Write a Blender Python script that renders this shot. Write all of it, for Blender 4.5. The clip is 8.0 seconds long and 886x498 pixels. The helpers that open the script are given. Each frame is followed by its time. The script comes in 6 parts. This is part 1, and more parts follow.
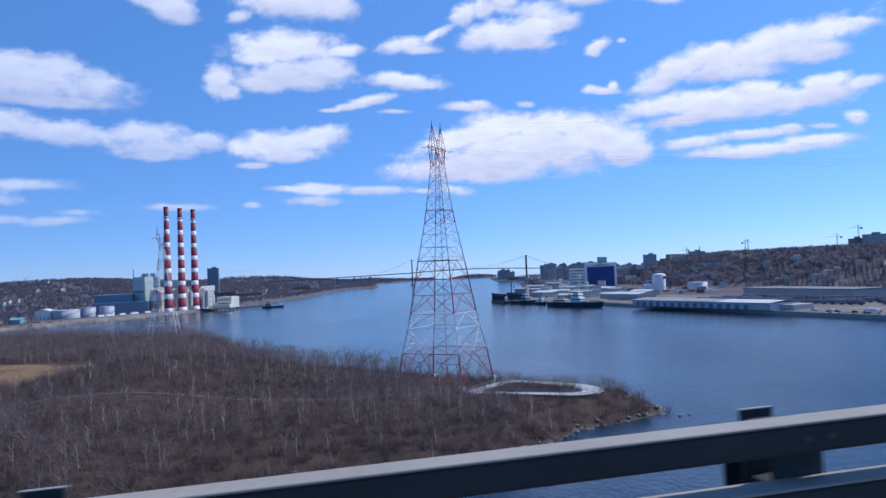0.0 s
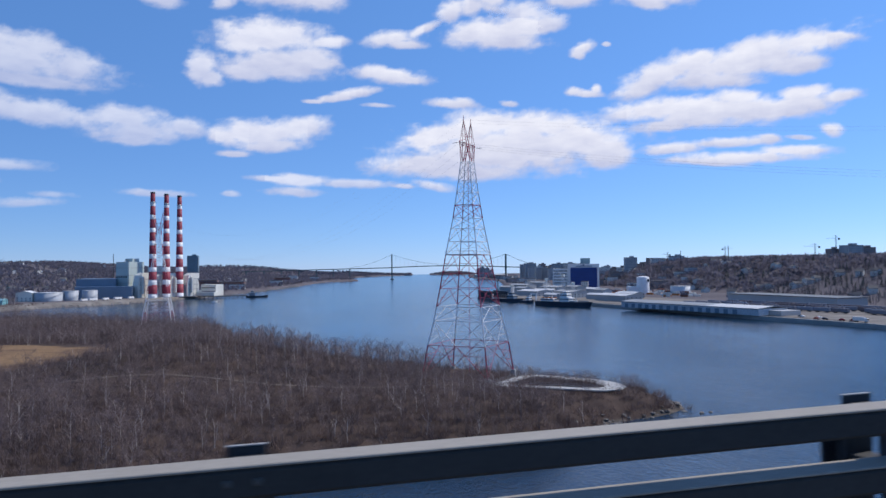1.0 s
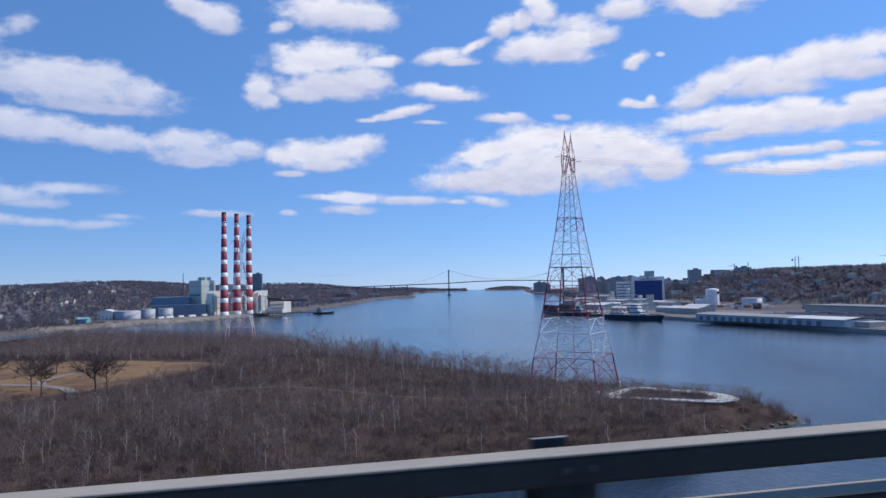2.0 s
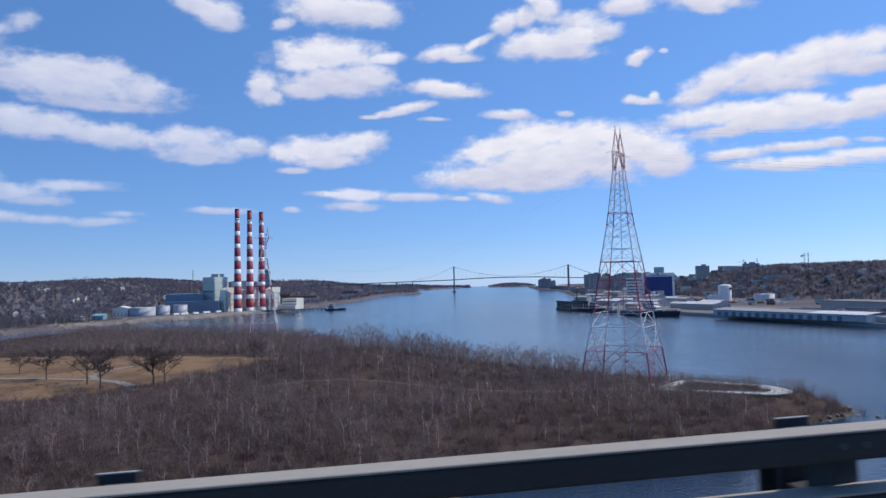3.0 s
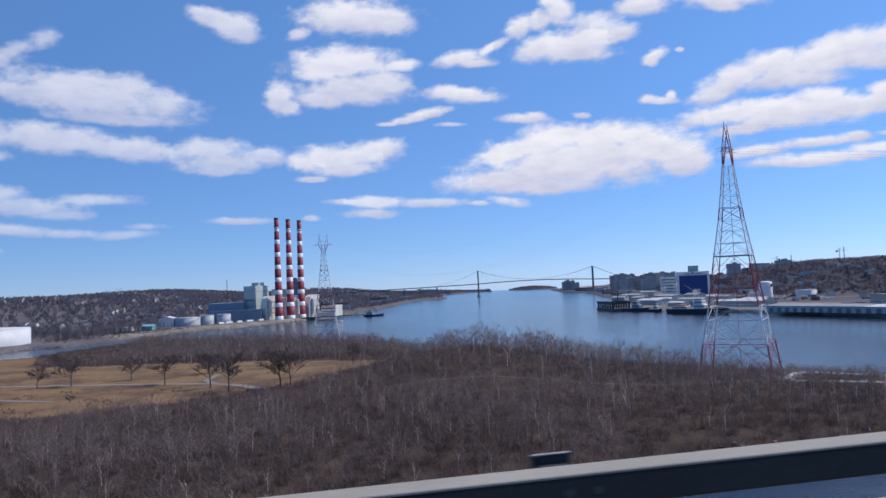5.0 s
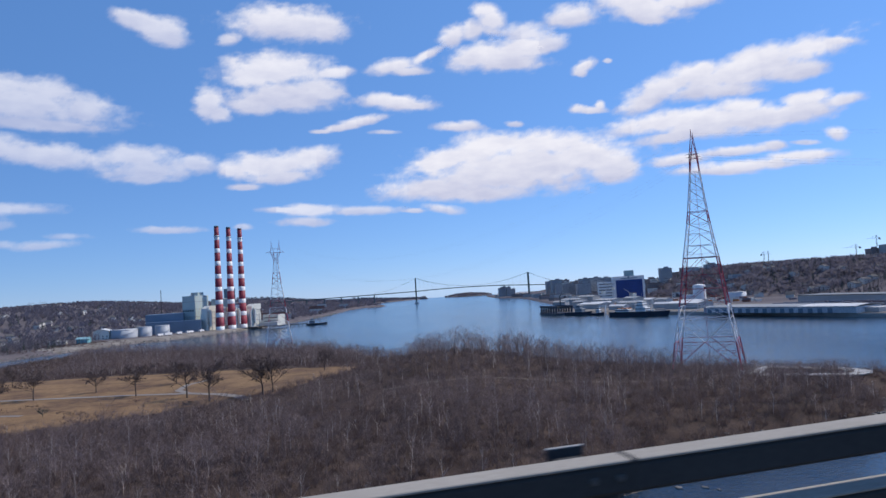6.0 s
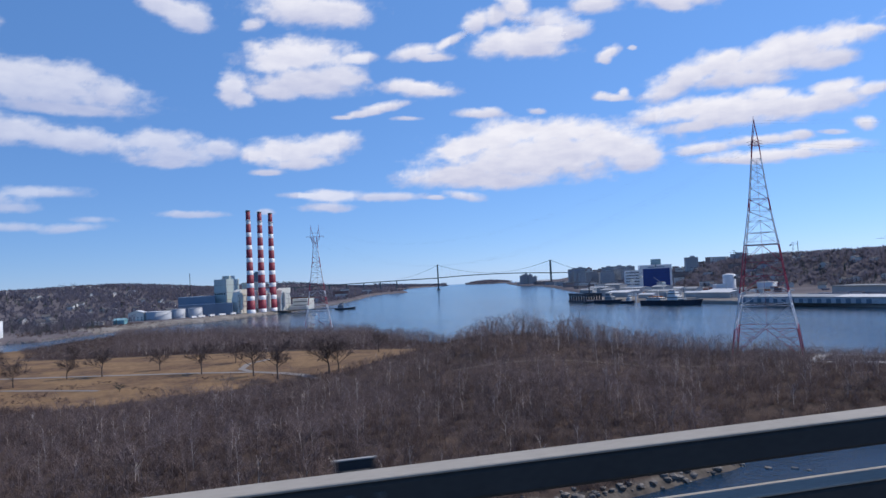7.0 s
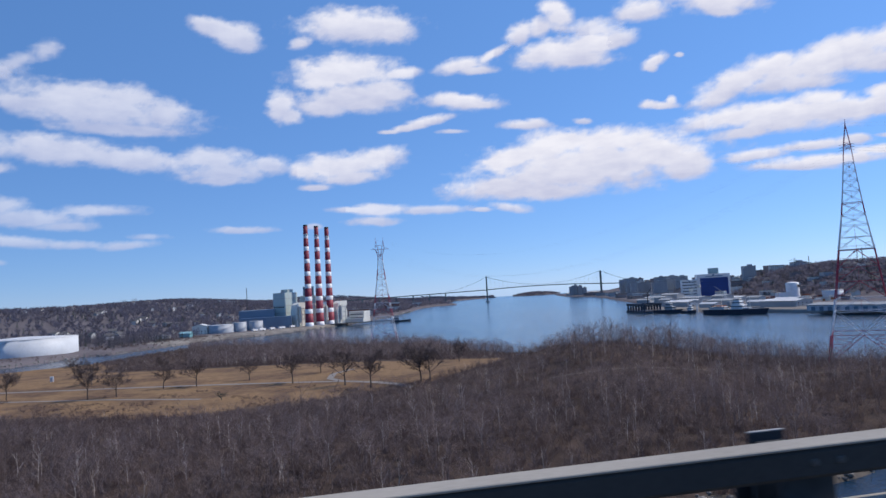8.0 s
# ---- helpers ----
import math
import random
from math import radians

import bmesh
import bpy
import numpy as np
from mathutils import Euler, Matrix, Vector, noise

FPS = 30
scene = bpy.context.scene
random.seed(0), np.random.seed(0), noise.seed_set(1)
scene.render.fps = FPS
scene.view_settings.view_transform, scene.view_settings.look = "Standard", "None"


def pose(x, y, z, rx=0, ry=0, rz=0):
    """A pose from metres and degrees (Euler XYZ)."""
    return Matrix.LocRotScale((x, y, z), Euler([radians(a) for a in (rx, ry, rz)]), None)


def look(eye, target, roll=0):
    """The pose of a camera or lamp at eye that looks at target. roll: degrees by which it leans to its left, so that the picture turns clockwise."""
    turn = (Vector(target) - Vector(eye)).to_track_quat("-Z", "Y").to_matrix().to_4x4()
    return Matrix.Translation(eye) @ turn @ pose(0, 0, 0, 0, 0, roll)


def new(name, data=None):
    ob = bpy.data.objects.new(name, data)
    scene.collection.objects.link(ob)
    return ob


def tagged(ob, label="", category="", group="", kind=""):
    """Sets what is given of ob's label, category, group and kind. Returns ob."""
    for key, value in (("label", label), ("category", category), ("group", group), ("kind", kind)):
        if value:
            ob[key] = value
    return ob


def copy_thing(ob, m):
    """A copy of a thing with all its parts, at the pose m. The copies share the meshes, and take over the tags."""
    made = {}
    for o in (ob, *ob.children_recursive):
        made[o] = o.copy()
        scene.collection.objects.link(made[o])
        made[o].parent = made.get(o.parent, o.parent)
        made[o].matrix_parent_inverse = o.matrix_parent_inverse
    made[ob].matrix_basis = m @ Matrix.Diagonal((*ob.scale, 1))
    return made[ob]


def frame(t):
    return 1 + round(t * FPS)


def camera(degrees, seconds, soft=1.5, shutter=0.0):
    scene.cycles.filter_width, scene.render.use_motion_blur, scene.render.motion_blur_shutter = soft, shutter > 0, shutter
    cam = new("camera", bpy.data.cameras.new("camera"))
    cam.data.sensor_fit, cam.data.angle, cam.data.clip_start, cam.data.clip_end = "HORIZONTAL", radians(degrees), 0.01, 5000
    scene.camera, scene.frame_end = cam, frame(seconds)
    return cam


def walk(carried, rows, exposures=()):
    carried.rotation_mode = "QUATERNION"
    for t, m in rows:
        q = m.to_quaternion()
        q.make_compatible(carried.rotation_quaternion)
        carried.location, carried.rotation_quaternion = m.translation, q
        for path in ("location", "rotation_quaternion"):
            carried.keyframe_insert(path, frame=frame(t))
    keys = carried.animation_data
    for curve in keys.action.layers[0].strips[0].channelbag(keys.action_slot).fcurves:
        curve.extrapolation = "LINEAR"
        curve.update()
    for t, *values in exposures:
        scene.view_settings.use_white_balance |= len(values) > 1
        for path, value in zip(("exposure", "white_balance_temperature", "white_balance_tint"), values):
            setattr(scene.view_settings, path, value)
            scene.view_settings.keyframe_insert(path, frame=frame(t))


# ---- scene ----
cam = camera(62.6, 8.0, soft=1.5, shutter=0.05)
PATH = [
    (0.0, pose(0.009, -0.046, 45.380, 91.81, 2.44, 0.11)),
    (0.5, pose(-9.210, -1.911, 45.136, 91.79, 1.34, 0.94)),
    (1.0, pose(-17.793, -3.568, 44.910, 91.47, 0.44, -1.85)),
    (1.5, pose(-27.080, -5.428, 44.664, 93.03, 0.67, 2.43)),
    (1.7, pose(-30.521, -6.076, 44.574, 92.71, 1.21, 2.30)),
    (2.8, pose(-50.329, -9.783, 44.052, 92.89, 0.90, 2.01)),
    (3.0, pose(-53.859, -10.447, 43.958, 92.50, 1.23, 2.29)),
    (3.5, pose(-62.650, -12.079, 43.727, 92.24, 2.10, 3.83)),
    (4.0, pose(-72.127, -13.837, 43.477, 91.89, 2.54, 4.99)),
    (4.2, pose(-75.441, -14.451, 43.390, 91.70, 1.95, 5.05)),
    (5.3, pose(-94.847, -18.082, 42.878, 93.61, 3.13, 1.89)),
    (5.5, pose(-98.320, -18.739, 42.787, 93.83, 3.34, 0.35)),
    (6.0, pose(-106.902, -20.417, 42.560, 93.29, 3.37, -1.79)),
    (6.5, pose(-115.425, -22.062, 42.335, 92.75, 3.42, -1.29)),
    (7.0, pose(-123.222, -23.585, 42.129, 92.35, 2.68, -0.39)),
    (7.5, pose(-131.318, -25.094, 41.916, 92.65, 3.22, 0.02)),
    (8.0, pose(-139.209, -26.625, 41.708, 93.51, 3.26, 3.13)),
]
walk(cam, PATH, [(0.0, 0.08, 5650, 12), (0.5, 0.04, 6000, 12), (1.5, 0.03, 6200, 12), (3.0, 0.03, 6350, 12), (8.0, 0.03, 6350, 12)])

# ---- light ----
SUN_AZ, SUN_EL = 68.0, 48.0
world = bpy.data.worlds.new("sky")
scene.world = world
world.use_nodes = True
wn, wl = world.node_tree.nodes, world.node_tree.links
sky = wn.new("ShaderNodeTexSky")
sky.sky_type, sky.sun_disc = "NISHITA", False
sky.sun_elevation, sky.sun_rotation = radians(SUN_EL), radians(SUN_AZ)
sky.altitude, sky.air_density, sky.dust_density, sky.ozone_density = 2500, 1.0, 0.0, 6.0
air = wn.new("ShaderNodeMix")
air.data_type = "RGBA"
air.inputs[0].default_value = 0.54
air.inputs[7].default_value = (0.96, 2.6, 6.25, 1)
# the whole sky brightens towards the sun's side
toward, dot, gain, glow = wn.new("ShaderNodeTexCoord"), wn.new("ShaderNodeVectorMath"), wn.new("ShaderNodeMath"), wn.new("ShaderNodeVectorMath")
dot.operation, gain.operation, glow.operation = "DOT_PRODUCT", "MULTIPLY_ADD", "SCALE"
dot.inputs[1].default_value = (math.sin(radians(SUN_AZ)), math.cos(radians(SUN_AZ)), 0)
gain.inputs[1].default_value, gain.inputs[2].default_value = 0.28, 0.92
wl.new(toward.outputs["Generated"], dot.inputs[0]), wl.new(dot.outputs["Value"], gain.inputs[0])
wl.new(air.outputs[2], glow.inputs[0]), wl.new(gain.outputs[0], glow.inputs["Scale"])
wl.new(sky.outputs[0], air.inputs[6]), wl.new(glow.outputs[0], wn["Background"].inputs[0])
wn["Background"].inputs[1].default_value = 0.13
sun = new("sun", bpy.data.lights.new("sun", "SUN"))
sun.data.energy, sun.data.angle, sun.data.color = 3.6, radians(0.53), (1.0, 0.93, 0.82)
sun_from = Vector((math.sin(radians(SUN_AZ)) * math.cos(radians(SUN_EL)), math.cos(radians(SUN_AZ)) * math.cos(radians(SUN_EL)), math.sin(radians(SUN_EL))))
sun.matrix_world = look(sun_from * 3000, (0, 0, 0))


# ---- materials ----
def mat(name, color, rough=0.8, metal=0.0, var=0.25, scale=0.5, fine=8.0, bump=0.2, spec=0.4, island=0.0, random_=0.0, tint=None, coord="Object", fuzzy=0.0):
    """A painted, mineral or metal surface: base colour varied at two scales, by island or by object."""
    m = bpy.data.materials.new(name)
    m.use_nodes = True
    n, l = m.node_tree.nodes, m.node_tree.links
    p = n["Principled BSDF"]
    p.inputs["Roughness"].default_value, p.inputs["Metallic"].default_value = rough, metal
    p.inputs["Specular IOR Level"].default_value = spec
    tc = n.new("ShaderNodeTexCoord")
    big, small = n.new("ShaderNodeTexNoise"), n.new("ShaderNodeTexNoise")
    for t, s, d in ((big, scale, 4), (small, fine, 5)):
        t.inputs["Scale"].default_value, t.inputs["Detail"].default_value = s, d
        l.new(tc.outputs[coord], t.inputs["Vector"])
    add = n.new("ShaderNodeMath")
    add.operation = "ADD"
    l.new(big.outputs[0], add.inputs[0]), l.new(small.outputs[0], add.inputs[1])
    last = add
    for amount, kind, socket in ((island, "ShaderNodeNewGeometry", "Random Per Island"), (random_, "ShaderNodeObjectInfo", "Random")):
        if amount:
            g, k = n.new(kind), n.new("ShaderNodeMath")
            k.operation = "MULTIPLY_ADD"
            k.inputs[1].default_value = amount
            l.new(g.outputs[socket], k.inputs[0]), l.new(last.outputs[0], k.inputs[2])
            last = k
    ramp = n.new("ShaderNodeValToRGB")
    top = 1 + (1 - 0.5) * 2 * 0.3 + island + random_
    mr = n.new("ShaderNodeMapRange")
    mr.inputs[1].default_value, mr.inputs[2].default_value = 0.65, top
    l.new(last.outputs[0], mr.inputs[0]), l.new(mr.outputs[0], ramp.inputs[0])
    hi = tint or color
    ramp.color_ramp.elements[0].color = (*[c * (1 - var) for c in color], 1)
    ramp.color_ramp.elements[1].color = (*[min(1, c * (1 + var)) for c in hi], 1)
    l.new(ramp.outputs[0], p.inputs["Base Color"])
    if bump:
        b = n.new("ShaderNodeBump")
        b.inputs["Strength"].default_value = bump
        l.new(small.outputs[0], b.inputs["Height"]), l.new(b.outputs[0], p.inputs["Normal"])
    if fuzzy:
        # fine twigs let light through between them
        tr, mx = n.new("ShaderNodeBsdfTranslucent"), n.new("ShaderNodeMixShader")
        mx.inputs[0].default_value = fuzzy
        l.new(ramp.outputs[0], tr.inputs[0])
        l.new(p.outputs[0], mx.inputs[1]), l.new(tr.outputs[0], mx.inputs[2]), l.new(mx.outputs[0], n["Material Output"].inputs[0])
    return m


M_RED = mat("red_paint", (0.26, 0.03, 0.05), 0.6, var=0.3, scale=0.15, fine=2)
M_WHITE = mat("white_paint", (0.78, 0.76, 0.74), 0.55, var=0.12, scale=0.2, fine=3)
M_STEEL_RED = mat("red_tower_steel", (0.36, 0.045, 0.075), 0.6, var=0.25, scale=0.3, fine=3)
M_STEEL_WHITE = mat("white_tower_steel", (0.75, 0.74, 0.74), 0.6, var=0.15, scale=0.3, fine=3)
M_GALV = mat("galvanised_steel", (0.30, 0.30, 0.30), 0.6, 0.15, var=0.2, scale=3, fine=40, bump=0.1)
M_POST = mat("dull_lamp_post_steel", (0.275, 0.262, 0.245), 0.6, 0.0, var=0.15, scale=3, fine=40, bump=0.1)
# pale cap over dark paint: sunlit top and shaded face put into colour
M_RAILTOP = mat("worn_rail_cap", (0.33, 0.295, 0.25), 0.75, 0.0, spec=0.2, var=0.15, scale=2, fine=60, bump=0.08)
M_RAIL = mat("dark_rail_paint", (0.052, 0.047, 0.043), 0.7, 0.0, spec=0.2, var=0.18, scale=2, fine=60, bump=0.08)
M_BOLT = mat("dull_bolt_steel", (0.11, 0.10, 0.09), 0.7, 0.0, spec=0.2, var=0.2, scale=3, fine=40, bump=0)
M_DARKSTEEL = mat("dark_steel", (0.045, 0.047, 0.05), 0.6, 0.2, var=0.3, scale=2, fine=20)
M_ASPHALT = mat("asphalt", (0.05, 0.05, 0.052), 0.9, var=0.25, scale=0.3, fine=30)
M_CONCRETE = mat("concrete", (0.36, 0.35, 0.33), 0.85, var=0.2, scale=0.1, fine=2)
M_BOARDWALK = mat("pale_concrete", (0.44, 0.425, 0.40), 0.8, var=0.15, scale=0.2, fine=2)
M_ROCK = mat("shore_rock", (0.17, 0.15, 0.132), 0.85, var=0.4, scale=0.5, fine=4, random_=0.5, bump=0.5)
M_BARK = mat("bare_bark", (0.17, 0.13, 0.122), 0.95, var=0.35, scale=0.02, fine=0.5, island=0.6, bump=0, spec=0.1)
M_TWIG = mat("bare_twigs", (0.24, 0.182, 0.172), 0.95, var=0.3, scale=0.015, fine=0.1, island=0.12, bump=0, spec=0.05, fuzzy=0.45)
M_BIRCH = mat("birch_bark", (0.55, 0.48, 0.43), 0.9, var=0.35, scale=0.3, fine=2, island=0.6, bump=0, spec=0.1)
M_BRUSH = mat("brown_brush", (0.155, 0.112, 0.10), 0.95, var=0.45, scale=0.02, fine=0.3, island=0.2, bump=0, spec=0.05, fuzzy=0.4)
M_CONIFER = mat("conifer_green", (0.065, 0.08, 0.075), 0.9, var=0.4, scale=0.02, fine=0.5, island=0.6, bump=0, spec=0.1)
# blue-grey distance haze is painted into the colour of these crowns
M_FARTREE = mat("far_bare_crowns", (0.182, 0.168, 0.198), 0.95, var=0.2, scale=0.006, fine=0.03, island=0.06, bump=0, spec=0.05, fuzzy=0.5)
M_SHEETBLUE = mat("blue_cladding", (0.17, 0.225, 0.29), 0.55, var=0.15, scale=0.05, fine=1)
M_SHEETGREEN = mat("pale_green_cladding", (0.46, 0.53, 0.51), 0.6, var=0.12, scale=0.05, fine=1)
M_CREAM = mat("cream_cladding", (0.74, 0.71, 0.62), 0.65, var=0.15, scale=0.06, fine=1)
M_TANKWHITE = mat("bright_tank_paint", (0.60, 0.61, 0.62), 0.55, var=0.12, scale=0.08, fine=1)
M_TANK = mat("grey_tank_paint", (0.40, 0.415, 0.44), 0.55, var=0.12, scale=0.08, fine=1)
M_TANKROOF = mat("tank_roof", (0.55, 0.55, 0.56), 0.7, var=0.15, scale=0.1, fine=1)
M_GLASSDARK = mat("window_glass", (0.03, 0.04, 0.05), 0.12, var=0.3, scale=0.2, fine=2, bump=0, spec=0.6)
# paler than window_glass: haze over the distant blocks painted into the panes
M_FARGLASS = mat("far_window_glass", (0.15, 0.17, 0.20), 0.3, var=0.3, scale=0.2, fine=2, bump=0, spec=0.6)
M_TEAL = mat("teal_glass", (0.13, 0.22, 0.26), 0.25, var=0.25, scale=0.05, fine=0.5, bump=0, spec=0.6)
M_ROYAL = mat("royal_blue_door", (0.02, 0.055, 0.22), 0.5, var=0.15, scale=0.05, fine=0.6)
M_GREYWALL = mat("grey_wall", (0.42, 0.42, 0.42), 0.75, var=0.2, scale=0.05, fine=0.8, random_=0.6)
M_BROWNWALL = mat("brown_brick_wall", (0.30, 0.24, 0.22), 0.85, var=0.25, scale=0.05, fine=0.8, random_=0.6)
M_PALEWALL = mat("pale_siding", (0.62, 0.60, 0.56), 0.75, var=0.2, scale=0.2, fine=2, random_=0.9)
M_ROOFDARK = mat("dark_shingle_roof", (0.10, 0.095, 0.095), 0.9, var=0.3, scale=0.3, fine=3, random_=0.6)
M_ROOFPALE = mat("pale_membrane_roof", (0.55, 0.55, 0.55), 0.8, var=0.15, scale=0.05, fine=0.8)
M_ROOFGREY = mat("grey_sheet_roofing", (0.30, 0.305, 0.31), 0.75, var=0.2, scale=0.05, fine=0.6)
M_HULL = mat("dark_hull_paint", (0.03, 0.04, 0.06), 0.5, var=0.3, scale=0.1, fine=1)
M_HULLGREY = mat("navy_grey_paint", (0.30, 0.32, 0.34), 0.55, var=0.15, scale=0.1, fine=1)
M_RIPRAP = mat("pale_riprap", (0.25, 0.235, 0.215), 0.85, var=0.35, scale=0.3, fine=2, island=0.5, bump=0.3)
M_ORANGE = mat("safety_orange_paint", (0.55, 0.18, 0.05), 0.6, var=0.2, scale=0.3, fine=2)
M_RUST = mat("rust_red_cladding", (0.24, 0.09, 0.06), 0.8, var=0.3, scale=0.2, fine=2, random_=0.5)
M_CONTAINER = mat("freight_paint", (0.20, 0.12, 0.10), 0.7, var=0.3, scale=0.2, fine=2, random_=0.9, tint=(0.16, 0.2, 0.26))
M_BRIDGEGREEN = mat("bridge_green_paint", (0.10, 0.15, 0.15), 0.6, var=0.2, scale=0.05, fine=0.5)
M_CABLE = mat("aluminium_cable", (0.35, 0.36, 0.38), 0.4, 0.6, var=0.1, scale=0.1, fine=1, bump=0)
M_CERAMIC = mat("insulator_glass", (0.16, 0.20, 0.22), 0.25, var=0.2, scale=2, fine=9, bump=0)


# ---- mesh helpers ----
def part(name, bm, material, parent=None, label="", smooth=False):
    """Link a bmesh as one mesh object under a thing or a part."""
    me = bpy.data.meshes.new(name)
    bm.to_mesh(me)
    bm.free()
    for m in material if isinstance(material, (list, tuple)) else (material,):
        me.materials.append(m)
    if smooth:
        me.polygons.foreach_set("use_smooth", [True] * len(me.polygons))
    ob = new(name, me)
    ob.parent = parent
    if label:
        ob["label"] = label
    return ob


def again(ob, parent, m):
    """Another object on the same mesh, under parent."""
    o = new(ob.name.split(".")[0], ob.data)
    o.parent, o.matrix_basis = parent, m
    if "label" in ob:
        o["label"] = ob["label"]
    return o


def sheet(name, verts, faces, material, parent=None, label="", mats=None):
    """One mesh from computed arrays."""
    me = bpy.data.meshes.new(name)
    verts, faces = np.asarray(verts, np.float32), np.asarray(faces, np.int32)
    k = faces.shape[1]
    me.vertices.add(len(verts)), me.loops.add(faces.size), me.polygons.add(len(faces))
    me.vertices.foreach_set("co", verts.ravel())
    me.loops.foreach_set("vertex_index", faces.ravel())
    me.polygons.foreach_set("loop_start", np.arange(0, faces.size, k, dtype=np.int32))
    for m in material if isinstance(material, (list, tuple)) else (material,):
        me.materials.append(m)
    if mats is not None:
        me.polygons.foreach_set("material_index", np.asarray(mats, np.int32))
    me.update(calc_edges=True)
    ob = new(name, me)
    ob.parent = parent
    if label:
        ob["label"] = label
    return ob


def thing(name, m, label, category, group="", kind=""):
    ob = new(name)
    ob.matrix_basis = m
    return tagged(ob, label, category, group, kind)


def box(bm, sx, sy, sz, x=0, y=0, z=0, rz=0, bevel=0.0, mi=0, ry=0, rx=0):
    """A box of that size standing on z."""
    r = bmesh.ops.create_cube(bm, size=1, matrix=pose(x, y, z + sz / 2, rx, ry, rz) @ Matrix.Diagonal((sx, sy, sz, 1)))
    fs = {f for v in r["verts"] for f in v.link_faces}
    for f in fs:
        f.material_index = mi
    if bevel:
        es = list({e for v in r["verts"] for e in v.link_edges})
        bmesh.ops.bevel(bm, geom=es, offset=bevel, segments=1, affect="EDGES")
    return bm


def rod(bm, a, b, r0, r1=None, n=6, mi=0, caps=True):
    """A tapered rod from a to b."""
    a, b = Vector(a), Vector(b)
    r1 = r0 if r1 is None else r1
    q = (b - a).to_track_quat("Z", "Y").to_matrix()
    rings = []
    for p, r in ((a, r0), (b, r1)):
        rings.append([bm.verts.new(p + q @ Vector((r * math.cos(2 * math.pi * (i + 0.5) / n), r * math.sin(2 * math.pi * (i + 0.5) / n), 0))) for i in range(n)])
    fs = [bm.faces.new((rings[0][i], rings[0][(i + 1) % n], rings[1][(i + 1) % n], rings[1][i])) for i in range(n)]
    if caps and n > 2:
        fs += [bm.faces.new(rings[0][::-1]), bm.faces.new(rings[1])]
    for f in fs:
        f.material_index = mi
    return bm


def turned(bm, profile, n=32, x=0, y=0, mi=0, smooth=True):
    """A body of revolution about a vertical axis: profile of (radius, z)."""
    rings = []
    for r, z in profile:
        rings.append([bm.verts.new((x + r * math.cos(2 * math.pi * i / n), y + r * math.sin(2 * math.pi * i / n), z)) for i in range(n)])
    for a, b in zip(rings, rings[1:]):
        for i in range(n):
            f = bm.faces.new((a[i], a[(i + 1) % n], b[(i + 1) % n], b[i]))
            f.material_index, f.smooth = mi, smooth
    bm.faces.new(rings[-1]).material_index = mi
    return bm


def loft(bm, pts, radii, n=4, bands=None):
    """One connected tube along a line of places."""
    pts = [Vector(p) for p in pts]
    rings = []
    for i, p in enumerate(pts):
        d = pts[min(i + 1, len(pts) - 1)] - pts[max(i - 1, 0)]
        q = d.to_track_quat("Z", "Y").to_matrix()
        rings.append([bm.verts.new(p + q @ Vector((radii[i] * math.cos(2 * math.pi * (k + 0.5) / n), radii[i] * math.sin(2 * math.pi * (k + 0.5) / n), 0))) for k in range(n)])
    for i, (a, b) in enumerate(zip(rings, rings[1:])):
        for k in range(n):
            bm.faces.new((a[k], a[(k + 1) % n], b[(k + 1) % n], b[k])).material_index = bands[i] if bands else 0
    return bm


def bmn():
    return bmesh.new()


def smoothstep(x):
    x = np.clip(x, 0, 1)
    return x * x * (3 - 2 * x)


# ---- the land ----
PARK = [(-5000, -700), (-600, -700), (-400, -220), (-300, -20), (-210, 60), (-150, 92), (-110, 104), (-92, 112), (-74, 122), (-61, 131), (-54, 145), (-28, 155), (-5, 161), (19, 172), (36, 203), (50, 209), (66, 224),
        (62, 246), (36, 268), (-5, 292), (-60, 335), (-105, 400), (-138, 480), (-166, 563), (-198, 600), (-300, 655), (-400, 712), (-444, 705), (-456, 640), (-456, 566),
        (-492, 520), (-525, 470), (-580, 410), (-900, 340), (-5000, 250)]
DARTMOUTH = [(-5000, 430), (-900, 470), (-640, 520), (-543, 565), (-533, 590), (-533, 665), (-507, 672), (-486, 790), (-460, 885), (-428, 930), (-388, 1045), (-362, 1150),
             (-345, 1300), (-331, 1500), (-325, 1865), (-330, 2300), (-300, 2450), (-230, 2560), (-250, 2750), (-330, 3000), (-300, 3600), (-200, 4100), (-60, 4330),
             (-60, 4960), (-5000, 4960)]
HALIFAX = [(5000, -700), (420, -700), (340, 200), (299, 498), (268, 570), (222, 704), (180, 826), (152, 890), (128, 935), (95, 985), (78, 1110), (130, 1140), (155, 1300),
           (170, 1500), (190, 1800), (225, 2200), (245, 2600), (205, 2960), (215, 3400), (250, 4000), (420, 4400), (560, 4960), (5000, 4960)]
ISLAND = [(40, 4560), (120, 4470), (230, 4430), (350, 4560), (330, 4800), (100, 4850)]
FIELD = [(-116, 318), (-126, 264), (-160, 240), (-205, 207), (-232, 190), (-335, 209), (-460, 238), (-645, 372), (-514, 480), (-464, 556), (-415, 500), (-385, 430), (-315, 385), (-220, 374)]


